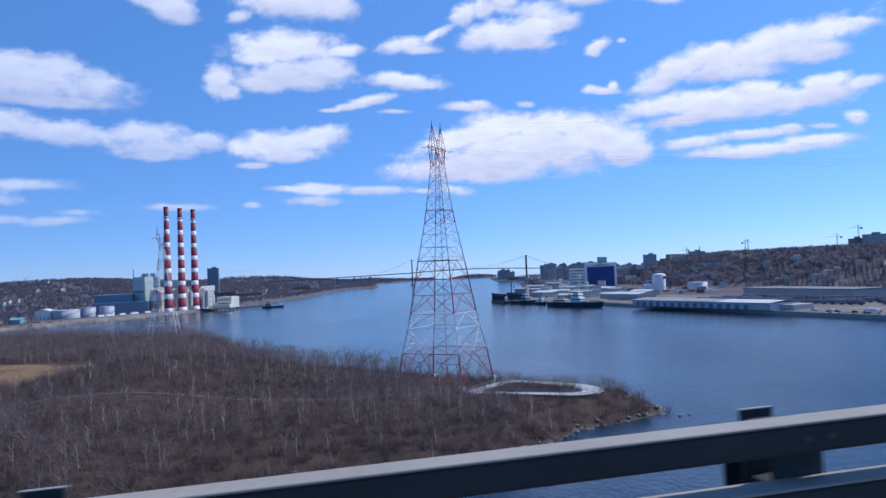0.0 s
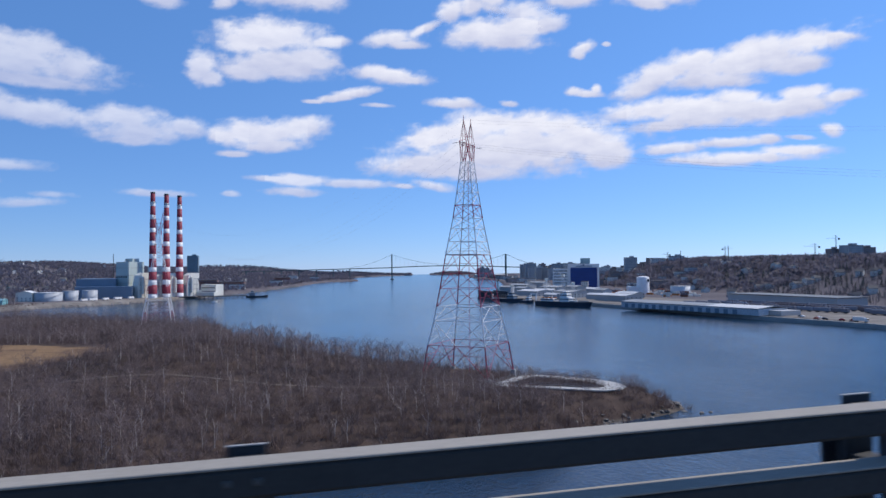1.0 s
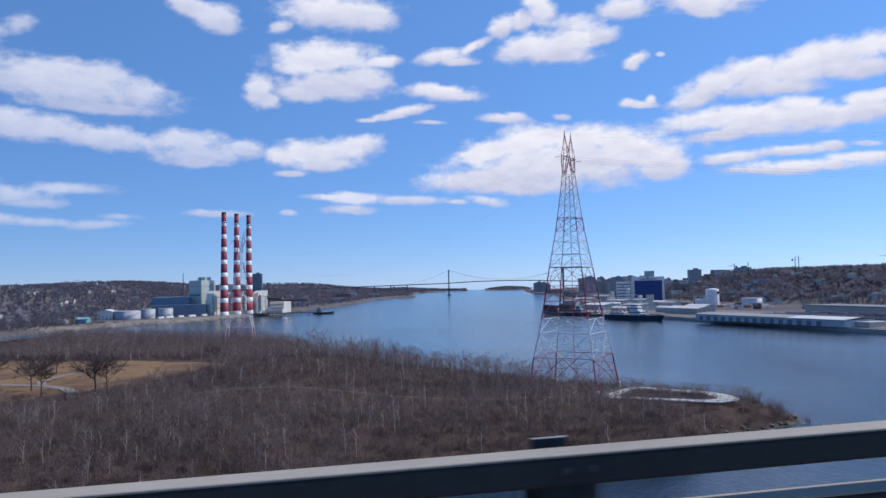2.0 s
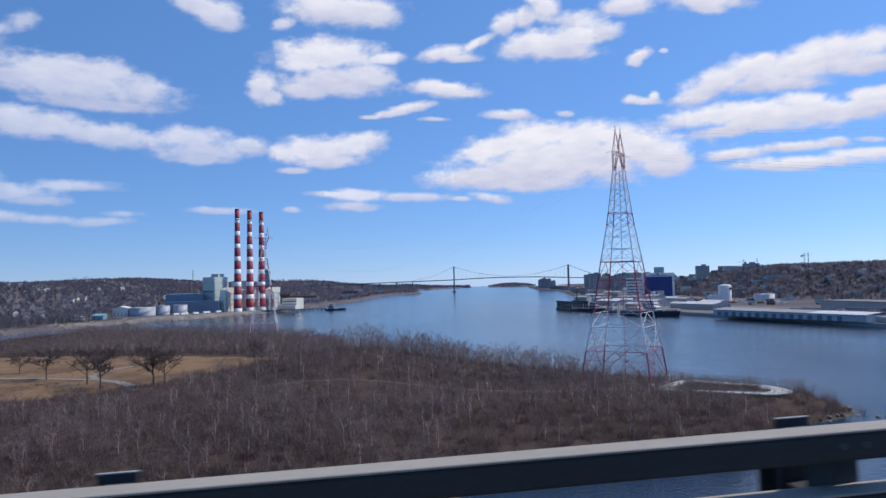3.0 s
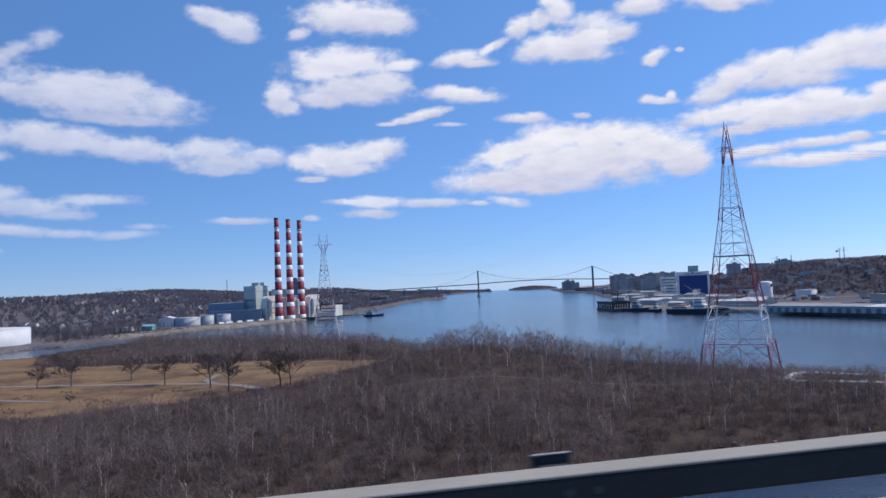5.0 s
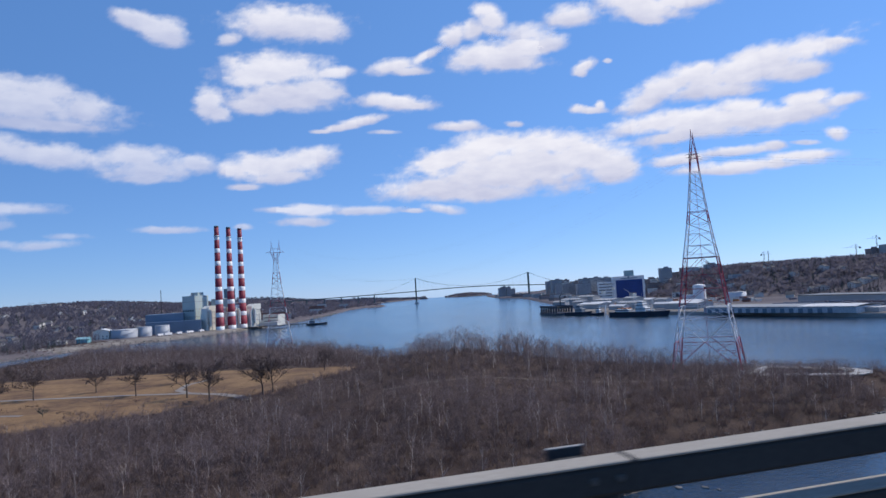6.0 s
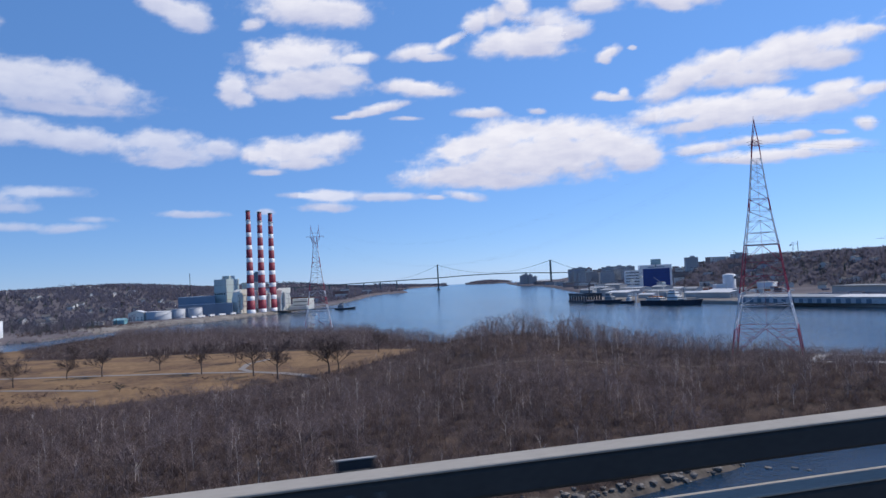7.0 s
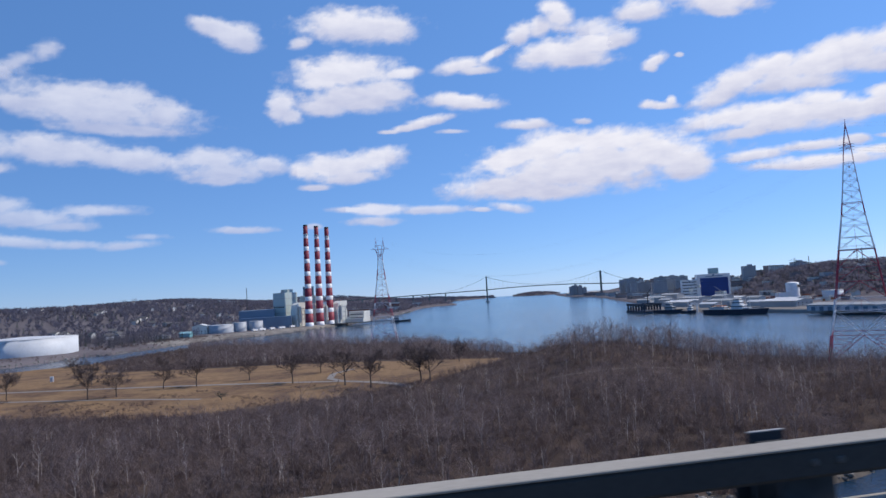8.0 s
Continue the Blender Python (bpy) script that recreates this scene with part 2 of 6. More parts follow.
def inside(poly, x, y):
    """Distance to the polygon's edge: positive inside, negative outside."""
    x, y = np.asarray(x, float), np.asarray(y, float)
    best, odd = np.full(x.shape, 1e12), np.zeros(x.shape, bool)
    for (ax, ay), (bx, by) in zip(poly, poly[1:] + poly[:1]):
        dx, dy = bx - ax, by - ay
        k = np.clip(((x - ax) * dx + (y - ay) * dy) / (dx * dx + dy * dy), 0, 1)
        best = np.minimum(best, (x - ax - k * dx) ** 2 + (y - ay - k * dy) ** 2)
        if dy:
            odd ^= ((ay > y) != (by > y)) & (x < ax + (y - ay) * dx / dy)
    return np.where(odd, 1, -1) * np.sqrt(best)


def waves(x, y, s):
    """Gentle uneven relief between -1 and 1."""
    return (np.sin(x / s + 1.3 * np.sin(y / s * 0.7)) + np.sin(y / s * 1.1 + 1.7 * np.sin(x / s * 0.6 + 2)) + 0.6 * np.sin((x + y) / s * 1.9 + 1)) / 2.6


def land(x, y):
    """Height of the ground; below zero under the harbour."""
    x, y = np.asarray(x, float), np.asarray(y, float)
    wob = 2.0 * waves(x, y, 9.0)
    p, d, h, i = inside(PARK, x, y) + wob, inside(DARTMOUTH, x, y), inside(HALIFAX, x, y), inside(ISLAND, x, y)
    z = np.full(x.shape, -9.0)
    up = lambda k, r: 1 - np.exp(-np.maximum(k, 0) / r)
    z = np.where(p > -12, np.maximum(z, np.minimum(p * 0.5, 0) + (9.5 - 7.0 * smoothstep((y - 310) / 170)) * up(p, 13) + 0.5 * waves(x, y, 31) * up(p, 30) + 10.2 * np.exp(-((x + 98) / 44) ** 2 - ((y - 248) / 48) ** 2) - 2.9 * np.exp(-((x - 24) / 26) ** 2 - ((y - 238) / 24) ** 2)), z)
    d0 = 60 + 160 * np.exp(-((y - 950) / 330) ** 2)
    zd = np.minimum(d, 0) + 5 * up(d, 4) + (50 + 12 * waves(x, y, 310)) * smoothstep((d - d0) / 800) - 25 * smoothstep((d - 2200) / 1500)
    z = np.where(d > -9, np.maximum(z, zd), z)
    ridge = 30 + 20 * smoothstep((2500 - y) / 1000) + 5 * waves(x, y, 240)
    zh = np.minimum(h, 0) * 2 + 3.5 * up(h, 1.5) + ridge * smoothstep((h - hill_start(y)) / 250) + 12 * smoothstep((h - 500) / 900)
    z = np.where(h > -5, np.maximum(z, zh), z)
    return np.where(i > 0, np.maximum(z, 19 * up(i, 90)), z)


def hill_start(y):
    """How far in from the western quays the hill begins to rise."""
    return np.interp(y, (400, 700, 950, 1070, 1250, 1450, 1700, 2300), (170, 180, 260, 330, 225, 190, 170, 200))


def ground_at(x, y):
    return float(land(np.array([x]), np.array([y]))[0])


def axis(*stretches):
    out = []
    for a, b, step in stretches:
        out += list(np.arange(a, b, step))
    return np.array(out + [stretches[-1][1]])


gx = axis((-4950, -1500, 75), (-1500, -560, 16), (-560, 110, 5), (110, 420, 9), (420, 1300, 16), (1300, 4950, 75))
gy = axis((-600, 40, 40), (40, 740, 5), (740, 1400, 12), (1400, 2800, 25), (2800, 4950, 43))
GX, GY = np.meshgrid(gx, gy)
GZ = land(GX, GY)
nx, ny = len(gx), len(gy)
idx = np.arange(nx * ny).reshape(ny, nx)
quads = np.stack([idx[:-1, :-1], idx[:-1, 1:], idx[1:, 1:], idx[1:, :-1]], -1).reshape(-1, 4)


def ground_material():
    m = bpy.data.materials.new("ground_cover")
    m.use_nodes = True
    n, l = m.node_tree.nodes, m.node_tree.links
    p = n["Principled BSDF"]
    p.inputs["Roughness"].default_value, p.inputs["Specular IOR Level"].default_value = 0.95, 0.1
    tc = n.new("ShaderNodeTexCoord")

    def noise_(scale, detail=5):
        t = n.new("ShaderNodeTexNoise")
        t.inputs["Scale"].default_value, t.inputs["Detail"].default_value = scale, detail
        l.new(tc.outputs["Object"], t.inputs["Vector"])
        return t

    def ramp_(src, a, b, ca, cb):
        r = n.new("ShaderNodeValToRGB")
        r.color_ramp.elements[0].position, r.color_ramp.elements[1].position = a, b
        r.color_ramp.elements[0].color, r.color_ramp.elements[1].color = (*ca, 1), (*cb, 1)
        l.new(src, r.inputs[0])
        return r

    def mix_(fac, a, b):
        x = n.new("ShaderNodeMix")
        x.data_type = "RGBA"
        l.new(fac, x.inputs[0]), l.new(a, x.inputs[6]), l.new(b, x.inputs[7])
        return x.outputs[2]

    def mask_(attribute, wide, scale):
        at, ns, ad, mr = n.new("ShaderNodeAttribute"), noise_(scale, 6), n.new("ShaderNodeMath"), n.new("ShaderNodeMapRange")
        at.attribute_name = attribute
        ad.operation = "MULTIPLY_ADD"
        ad.inputs[1].default_value = wide
        l.new(ns.outputs[0], ad.inputs[0]), l.new(at.outputs["Fac"], ad.inputs[2])
        mr.inputs[1].default_value, mr.inputs[2].default_value = 0.5 + wide * 0.5 - 0.08, 0.5 + wide * 0.5 + 0.08
        l.new(ad.outputs[0], mr.inputs[0])
        return mr.outputs[0]

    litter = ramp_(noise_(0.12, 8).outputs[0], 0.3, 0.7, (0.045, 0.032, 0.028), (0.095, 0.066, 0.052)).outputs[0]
    # far shores: lighter, greyer purple than litter, with distance haze in the colour
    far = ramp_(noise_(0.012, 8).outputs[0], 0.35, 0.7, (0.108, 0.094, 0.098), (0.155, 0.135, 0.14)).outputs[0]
    straw = mix_(ramp_(noise_(0.055, 8).outputs[0], 0.44, 0.60, (0, 0, 0), (1, 1, 1)).outputs[0],
                 ramp_(noise_(0.5, 8).outputs[0], 0.3, 0.7, (0.185, 0.112, 0.06), (0.265, 0.168, 0.09)).outputs[0],
                 ramp_(noise_(0.4, 8).outputs[0], 0.3, 0.7, (0.085, 0.056, 0.042), (0.19, 0.115, 0.064)).outputs[0])
    port = ramp_(noise_(0.05, 8).outputs[0], 0.3, 0.7, (0.15, 0.13, 0.115), (0.27, 0.245, 0.22)).outputs[0]
    beach = ramp_(noise_(0.3, 8).outputs[0], 0.3, 0.7, (0.06, 0.05, 0.042), (0.16, 0.135, 0.112)).outputs[0]
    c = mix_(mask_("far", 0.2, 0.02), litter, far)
    c = mix_(mask_("field", 0.9, 0.06), c, straw)
    c = mix_(mask_("port", 0.3, 0.03), c, port)
    c = mix_(mask_("beach", 0.4, 0.2), c, beach)
    l.new(c, p.inputs["Base Color"])
    b = n.new("ShaderNodeBump")
    b.inputs["Strength"].default_value, b.inputs["Distance"].default_value = 0.6, 0.4
    l.new(noise_(1.2, 6).outputs[0], b.inputs["Height"]), l.new(b.outputs[0], p.inputs["Normal"])
    return m


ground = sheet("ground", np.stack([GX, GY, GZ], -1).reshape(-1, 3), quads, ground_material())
ground.data.polygons.foreach_set("use_smooth", [True] * len(quads))
ip, idm, ih = inside(PARK, GX, GY), inside(DARTMOUTH, GX, GY), inside(HALIFAX, GX, GY)
masks = {
    "field": np.clip(0.5 + inside(FIELD, GX, GY) / 30, 0, 1),
    # where the haze-tinted ground colour goes: both opposite shores and everything beyond
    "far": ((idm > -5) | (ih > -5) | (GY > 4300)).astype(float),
    "port": np.clip(0.5 + np.maximum(np.where((GY < 1500) & (GY > 300), np.minimum(ih, 150 - ih), -20), np.where((GY > 760) & (GY < 1250), np.minimum(idm, 40 - idm), -20)) / 20, 0, 1),
    "beach": np.where((ip > -20) & (ip < 30), np.clip(1.1 - np.maximum(ip, 0) / 4, 0, 1), 0),
}
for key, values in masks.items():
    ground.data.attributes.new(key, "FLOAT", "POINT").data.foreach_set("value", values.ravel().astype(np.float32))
tagged(ground, "brown leaf litter, straw-coloured grass and grey gravel shore under bare woods", "ground", kind="structure")


def water_material():
    m = bpy.data.materials.new("harbour_water")
    m.use_nodes = True
    n, l = m.node_tree.nodes, m.node_tree.links
    p = n["Principled BSDF"]
    p.inputs["Base Color"].default_value = (0.009, 0.030, 0.060, 1)
    p.inputs["Roughness"].default_value, p.inputs["IOR"].default_value = 0.12, 1.33
    tc = n.new("ShaderNodeTexCoord")
    mp = n.new("ShaderNodeMapping")
    mp.inputs["Rotation"].default_value, mp.inputs["Scale"].default_value = (0, 0, radians(25)), (1.0, 0.55, 1)
    l.new(tc.outputs["Object"], mp.inputs[0])
    fine, mid, slick = n.new("ShaderNodeTexNoise"), n.new("ShaderNodeTexNoise"), n.new("ShaderNodeTexNoise")
    for t, s, d in ((fine, 0.9, 6), (mid, 0.12, 4), (slick, 0.006, 3)):
        t.inputs["Scale"].default_value, t.inputs["Detail"].default_value = s, d
        l.new(mp.outputs[0], t.inputs["Vector"])
    k = n.new("ShaderNodeMapRange")
    k.inputs[1].default_value, k.inputs[2].default_value, k.inputs[3].default_value, k.inputs[4].default_value = 0.35, 0.65, 0.35, 1.0
    l.new(slick.outputs[0], k.inputs[0])
    b1, b2 = n.new("ShaderNodeBump"), n.new("ShaderNodeBump")
    b1.inputs["Distance"].default_value, b2.inputs["Distance"].default_value = 0.5, 1.2
    l.new(k.outputs[0], b1.inputs["Strength"])
    b2.inputs["Strength"].default_value = 0.35
    l.new(fine.outputs[0], b1.inputs["Height"]), l.new(mid.outputs[0], b2.inputs["Height"])
    l.new(b1.outputs[0], b2.inputs["Normal"]), l.new(b2.outputs[0], p.inputs["Normal"])
    return m


bm = bmn()
bmesh.ops.create_grid(bm, x_segments=40, y_segments=40, size=4950)
water = part("water", bm, water_material())
tagged(water, "rippled deep blue harbour water", "water", kind="structure")


# ---- the near bridge: deck, rails, lamp posts ----
U = Vector((-17.704, -3.377, -0.467)).normalized()
SIDE = Vector((0.1874 * -1, 0.9823, 0)).normalized()
UPN = U.cross(SIDE) if U.cross(SIDE).z > 0 else SIDE.cross(U)
EYE0 = Vector((0, 0, 45.38))


def along(s, d, h):
    """A place s metres along the bridge, d out from the lane's eye line and h above it."""
    return EYE0 + U * s + SIDE * d + Vector((0, 0, h))


def frame_at(s, d, h, lean=0):
    """A pose on the bridge with x along it, y out from the lane and z up."""
    x = Vector(U)
    y = Vector(SIDE)
    z = x.cross(y).normalized()
    if z.z < 0:
        x = -x
        z = x.cross(y).normalized()
    m = Matrix((x, y, z)).transposed().to_4x4()
    m.translation = along(s, d, h)
    return m @ pose(0, 0, 0, 0, lean, 0)


ROAD = -1.44
S0, S1 = -24.0, 176.0
mid, length = (S0 + S1) / 2, S1 - S0
deck = thing("bridge_deck", frame_at(mid, 0, ROAD), "grey asphalt bridge deck with a concrete kerb", "bridge deck", kind="structure")
part("road", box(bmn(), length, 9.0, 0.12, 0, -2.6, -0.12), M_ASPHALT, deck)
part("slab", box(bmn(), length, 9.6, 0.5, 0, -2.4, -0.63), M_CONCRETE, deck)
part("kerb", box(bmn(), length, 0.75, 0.22, 0, 2.1, -0.12, bevel=0.02), M_CONCRETE, deck)
for x in (-85, -28, 28, 85):
    m = frame_at(mid + x, 0, ROAD)
    foot = m @ Vector((0, -2.4, 0))
    pier = thing("bridge_pier", Matrix.Translation((foot.x, foot.y, -9)), "plain concrete bridge pier", "bridge pier", "bridge piers", "structure")
    part("column", box(bmn(), 2.2, 5.0, foot.z - 0.65 + 9, bevel=0.2), M_CONCRETE, pier)

rail = thing("bridge_railing", frame_at(mid, 0, 0), "weathered grey steel bridge railing with box-section bars", "railing")
top, rail_y = -0.59, 2.18
x_sign = -1 if frame_at(0, 0, 0).to_3x3().col[0].x > 0 else 1
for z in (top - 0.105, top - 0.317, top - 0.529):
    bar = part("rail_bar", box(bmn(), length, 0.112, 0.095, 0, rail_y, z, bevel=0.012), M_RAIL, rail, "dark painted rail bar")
    # thin added strip whose pale colour stands for sun on the bar's top
    part("rail_cap", box(bmn(), length, 0.115, 0.010, 0, rail_y, z + 0.095, bevel=0.003), M_RAILTOP, bar, "thin pale cap with the sunlit rail top in its colour")
PANEL, FIRST_POST = 2.49, 0.85
seam = None
for s in (-41.58, 8.22, 58.02, 107.82, 157.62):
    if S0 < s < S1:
        m = pose(x_sign * (s - mid), rail_y, top - 0.102)
        if seam is None:
            seam = part("splice_sleeve", box(bmn(), 0.022, 0.117, 0.1035, 0, 0, 0, bevel=0.002), M_RAIL, rail, "narrow splice in the rail cap")
            seam.matrix_basis = m
        else:
            again(seam, rail, m)
first = None
for n in range(math.ceil((S0 - FIRST_POST) / PANEL), math.floor((S1 - FIRST_POST) / PANEL) + 1):
    m = pose(x_sign * (FIRST_POST + n * PANEL - mid), 0, 0)
    if first is None:
        b = bmn()
        box(b, 0.20, 0.016, 0.50, 0, rail_y + 0.066, top - 0.56, bevel=0.003)
        for z in (top - 0.09, top - 0.30, top - 0.51):
            box(b, 0.10, 0.21, 0.05, 0, rail_y + 0.178, z - 0.01)
        box(b, 0.135, 0.016, 0.835, 0, rail_y + 0.288, top - 0.855, bevel=0.003)
        box(b, 0.014, 0.12, 0.74, 0, rail_y + 0.356, top - 0.855)
        box(b, 0.135, 0.016, 0.74, 0, rail_y + 0.424, top - 0.855, bevel=0.003)
        box(b, 0.32, 0.28, 0.025, 0, rail_y + 0.356, top - 0.87, bevel=0.004)
        first = part("rail_post", b, M_DARKSTEEL, rail)
        first.matrix_basis = m
        lid = part("post_cap", box(bmn(), 0.138, 0.022, 0.004, 0, rail_y + 0.288, top - 0.020), M_POST, rail, "thin pale plate on top of a rail post")
        lid.matrix_basis = m
        bolt = part("bolt", turned(bmn(), [(0.013, 0), (0.013, 0.005), (0.008, 0.008)], 8), M_BOLT, rail)
        bolt.matrix_basis = m @ pose(-0.045, rail_y - 0.057, top - 0.052, 90, 0, 0)
    else:
        again(first, rail, m)
        again(lid, rail, m)
        again(bolt, rail, m @ pose(-0.045, rail_y - 0.057, top - 0.052, 90, 0, 0))
    again(bolt, rail, m @ pose(0.045, rail_y - 0.057, top - 0.052, 90, 0, 0))


def lamp_post(s):
    m = frame_at(s, 2.54, top - 0.025)
    fx = 1 if m.to_3x3().col[0].x > 0 else -1
    post = thing("lamp_post", m, "tapered grey steel lamp post on a bolted base plate", "lamp post", "bridge lamp posts")
    b = box(bmn(), 0.42, 0.34, 0.035, 0, 0, -0.03, bevel=0.008)
    part("base_plate", b, M_POST, post)
    b = box(bmn(), 0.36, 0.28, 0.80, 0, 0, -0.82)
    part("bracket", b, M_DARKSTEEL, post)
    for x in (-0.16, 0.16):
        for y in (-0.12, 0.12):
            b = turned(bmn(), [(0.035, 0.005), (0.035, 0.035), (0.018, 0.037), (0.018, 0.06)], 6, x, y)
            part("bolt", b, M_POST, post)
    b = bmn()
    n = 24
    rings = []
    lean = math.tan(radians(11.5))
    for z in [0.005, 0.05, 0.4, 1, 2, 3, 4.5, 6, 7.5, 9]:
        r = 0.110 - 0.0062 * z + (0.012 if z < 0.04 else 0)
        rings.append([b.verts.new((-fx * lean * z + r * math.cos(2 * math.pi * i / n), r * math.sin(2 * math.pi * i / n), z)) for i in range(n)])
    for p, q in zip(rings, rings[1:]):
        for i in range(n):
            b.faces.new((p[i], p[(i + 1) % n], q[(i + 1) % n], q[i])).smooth = True
    b.faces.new(rings[-1])
    part("shaft", b, M_POST, post)
    x = -fx * lean * 9
    b = bmn()
    rod(b, (x, 0, 8.95), (x, -2.2, 9.5), 0.05, 0.04, 10)
    part("arm", b, M_POST, post)
    b = box(bmn(), 0.3, 0.7, 0.14, x, -2.5, 9.45, bevel=0.05)
    part("lamp_head", b, M_POST, post)
    return post


for s in (22.6, 98.76):
    lamp_post(s)


# ---- pylons ----
class Members:
    """Takes each brace of a tower as a part of its own."""

    def __init__(self, thing_, mats):
        self.thing, self.mats = thing_, mats


def member(b, p, q, r, r1=None, n=4, mi=0):
    part("brace", rod(bmn(), p, q, r, None, 4), b.mats[mi], b.thing)


def pylon(x, y, z0, high, wide, turn, label, deep=0.66, reverse=False):
    """A lattice tower with four legs, painted in red and white bands, with a twin-peaked head."""
    t = thing("transmission_tower", pose(x, y, z0, 0, 0, turn), label, "transmission tower", "transmission towers over the narrows")
    k = high / 90.0
    waist, neck = 0.837 * high, 0.905 * high

    shape = ((0, 1.0), (0.118, 0.885), (0.21, 0.755), (0.335, 0.62), (0.467, 0.49), (0.614, 0.325), (0.72, 0.235), (0.837, 0.145), (0.905, 0.145))

    def half(z):
        return float(np.interp(z / high, [a for a, _ in shape], [b for _, b in shape])) * wide / 2

    def half_x(z):
        return max(half(z) * deep, half(waist) * (1 if z < waist else 1.15))

    def corner(i, z):
        return Vector((half_x(z) if i in (0, 3) else -half_x(z), half(z) if i in (0, 1) else -half(z), z))

    levels = [0, 0.118, 0.21, 0.265, 0.335, 0.395, 0.467, 0.52, 0.57, 0.614, 0.665, 0.715, 0.76, 0.80, 0.837]
    levels = [v * high for v in levels]
    bands = [0, 1, 1, 0, 0, 0, 1, 1, 1, 0, 1, 1, 1, 1]
    if reverse:
        bands = [1, 1, 1, 0, 1, 0, 1, 1, 1, 0, 0, 1, 1, 0]
    mats = [M_STEEL_RED, M_STEEL_WHITE]
    for i in range(4):
        b = bmn()
        loft(b, [corner(i, a) for a in levels], [(0.25 - 0.11 * a / high) * k for a in levels], 4, bands)
        part("leg", b, mats, t)
    for j, (a, c) in enumerate(zip(levels, levels[1:])):
        r = (0.115 - 0.045 * a / high) * k
        b = Members(t, mats)
        for i in range(4):
            p, q, p1, q1 = corner(i, a), corner((i + 1) % 4, a), corner(i, c), corner((i + 1) % 4, c)
            centre = (p + q + p1 + q1) / 4
            member(b, p1, q1, r, None, 4, bands[j])
            if j == 0:
                top_mid = (p1 + q1) / 2
                member(b, p, top_mid, r, None, 4, 0), member(b, q, top_mid, r, None, 4, 0)
                for w in (0.4, 0.7):
                    member(b, p.lerp(top_mid, w), p.lerp(p1, w), r * 0.6, None, 4, 0), member(b, q.lerp(top_mid, w), q.lerp(q1, w), r * 0.6, None, 4, 0)
                    member(b, p.lerp(top_mid, w), p.lerp(p1, w + 0.3), r * 0.6, None, 4, 0), member(b, q.lerp(top_mid, w), q.lerp(q1, w + 0.3), r * 0.6, None, 4, 0)
            elif j == 1:
                low_mid = (p + q) / 2
                member(b, low_mid, p1, r, None, 4, 1), member(b, low_mid, q1, r, None, 4, 1)
                for w in (0.35, 0.68):
                    member(b, p.lerp(p1, w), low_mid.lerp(p1, w), r * 0.6, None, 4, 1), member(b, q.lerp(q1, w), low_mid.lerp(q1, w), r * 0.6, None, 4, 1)
                    member(b, p.lerp(p1, w - 0.3), low_mid.lerp(p1, w), r * 0.6, None, 4, 1), member(b, q.lerp(q1, w - 0.3), low_mid.lerp(q1, w), r * 0.6, None, 4, 1)
            elif j < 8:
                up_mid = (p1 + q1) / 2
                member(b, p, up_mid, r, None, 4, bands[j]), member(b, q, up_mid, r, None, 4, bands[j])
                member(b, p.lerp(up_mid, 0.5), p.lerp(p1, 0.55), r * 0.6, None, 4, bands[j]), member(b, q.lerp(up_mid, 0.5), q.lerp(q1, 0.55), r * 0.6, None, 4, bands[j])
            else:
                member(b, p, q1, r, None, 4, bands[j]), member(b, q, p1, r, None, 4, bands[j])
        if j in (1, 4, 6, 9):
            member(b, corner(0, c), corner(2, c), r * 0.7, None, 4, bands[j]), member(b, corner(1, c), corner(3, c), r * 0.7, None, 4, bands[j])
    # railed platform
    b = bmn()
    z = levels[6]
    for i in range(4):
        p, q = corner(i, z) * 1.02, corner((i + 1) % 4, z) * 1.02
        p.z = q.z = z + 0.15
        rod(b, p, q, 0.12 * k, None, 4)
        for w in (0.0, 0.25, 0.5, 0.75):
            m = p.lerp(q, w)
            rod(b, m, m + Vector((0, 0, 1.3 * k)), 0.05 * k, None, 4)
        rod(b, p + Vector((0, 0, 1.3 * k)), q + Vector((0, 0, 1.3 * k)), 0.05 * k, None, 4)
    part("platform", b, M_STEEL_WHITE, t)
    # ladder
    b = bmn()
    for sx in (-0.25, 0.25):
        rod(b, (sx + 0.6, 0, 0.5), (sx + 0.6, 0, waist), 0.05 * k, None, 4)
    for n in range(60):
        zz = 1 + n * (waist - 2) / 60
        rod(b, (0.35, 0, zz), (0.85, 0, zz), 0.03 * k, None, 3)
    part("ladder", b, M_STEEL_RED, t)
    # head: a braced fork that carries two peaks, and a long arm across it
    h = half(waist)
    fork = Members(t, mats)
    for sx in (-1, 1):
        peak = Vector((sx * 3.3 * k, 0, high))
        outer, inner = 3.9 * k, 1.5 * k
        for sy in (-1, 1):
            w_ = 1.25 * k * sy
            foot, mid_foot = Vector((sx * h, sy * h, waist)), Vector((0, sy * h, waist))
            eo, ei = Vector((sx * outer, w_, neck)), Vector((sx * inner, w_, neck))
            for p, q, r in ((foot, eo, 0.12), (mid_foot, ei, 0.10), (eo, peak, 0.10), (ei, peak, 0.09), (foot, ei, 0.07), (mid_foot, eo, 0.07), (eo, ei, 0.08)):
                member(fork, p, q, r * k)
            for w in (0.25, 0.5, 0.75):
                member(fork, foot.lerp(eo, w), mid_foot.lerp(ei, w), 0.05 * k)
                member(fork, foot.lerp(eo, w), mid_foot.lerp(ei, min(1, w + 0.25)), 0.05 * k)
            for w in (0.3, 0.6):
                member(fork, eo.lerp(peak, w), ei.lerp(peak, w), 0.05 * k)
                member(fork, eo.lerp(peak, w), ei.lerp(peak, min(1, w + 0.2)), 0.05 * k)
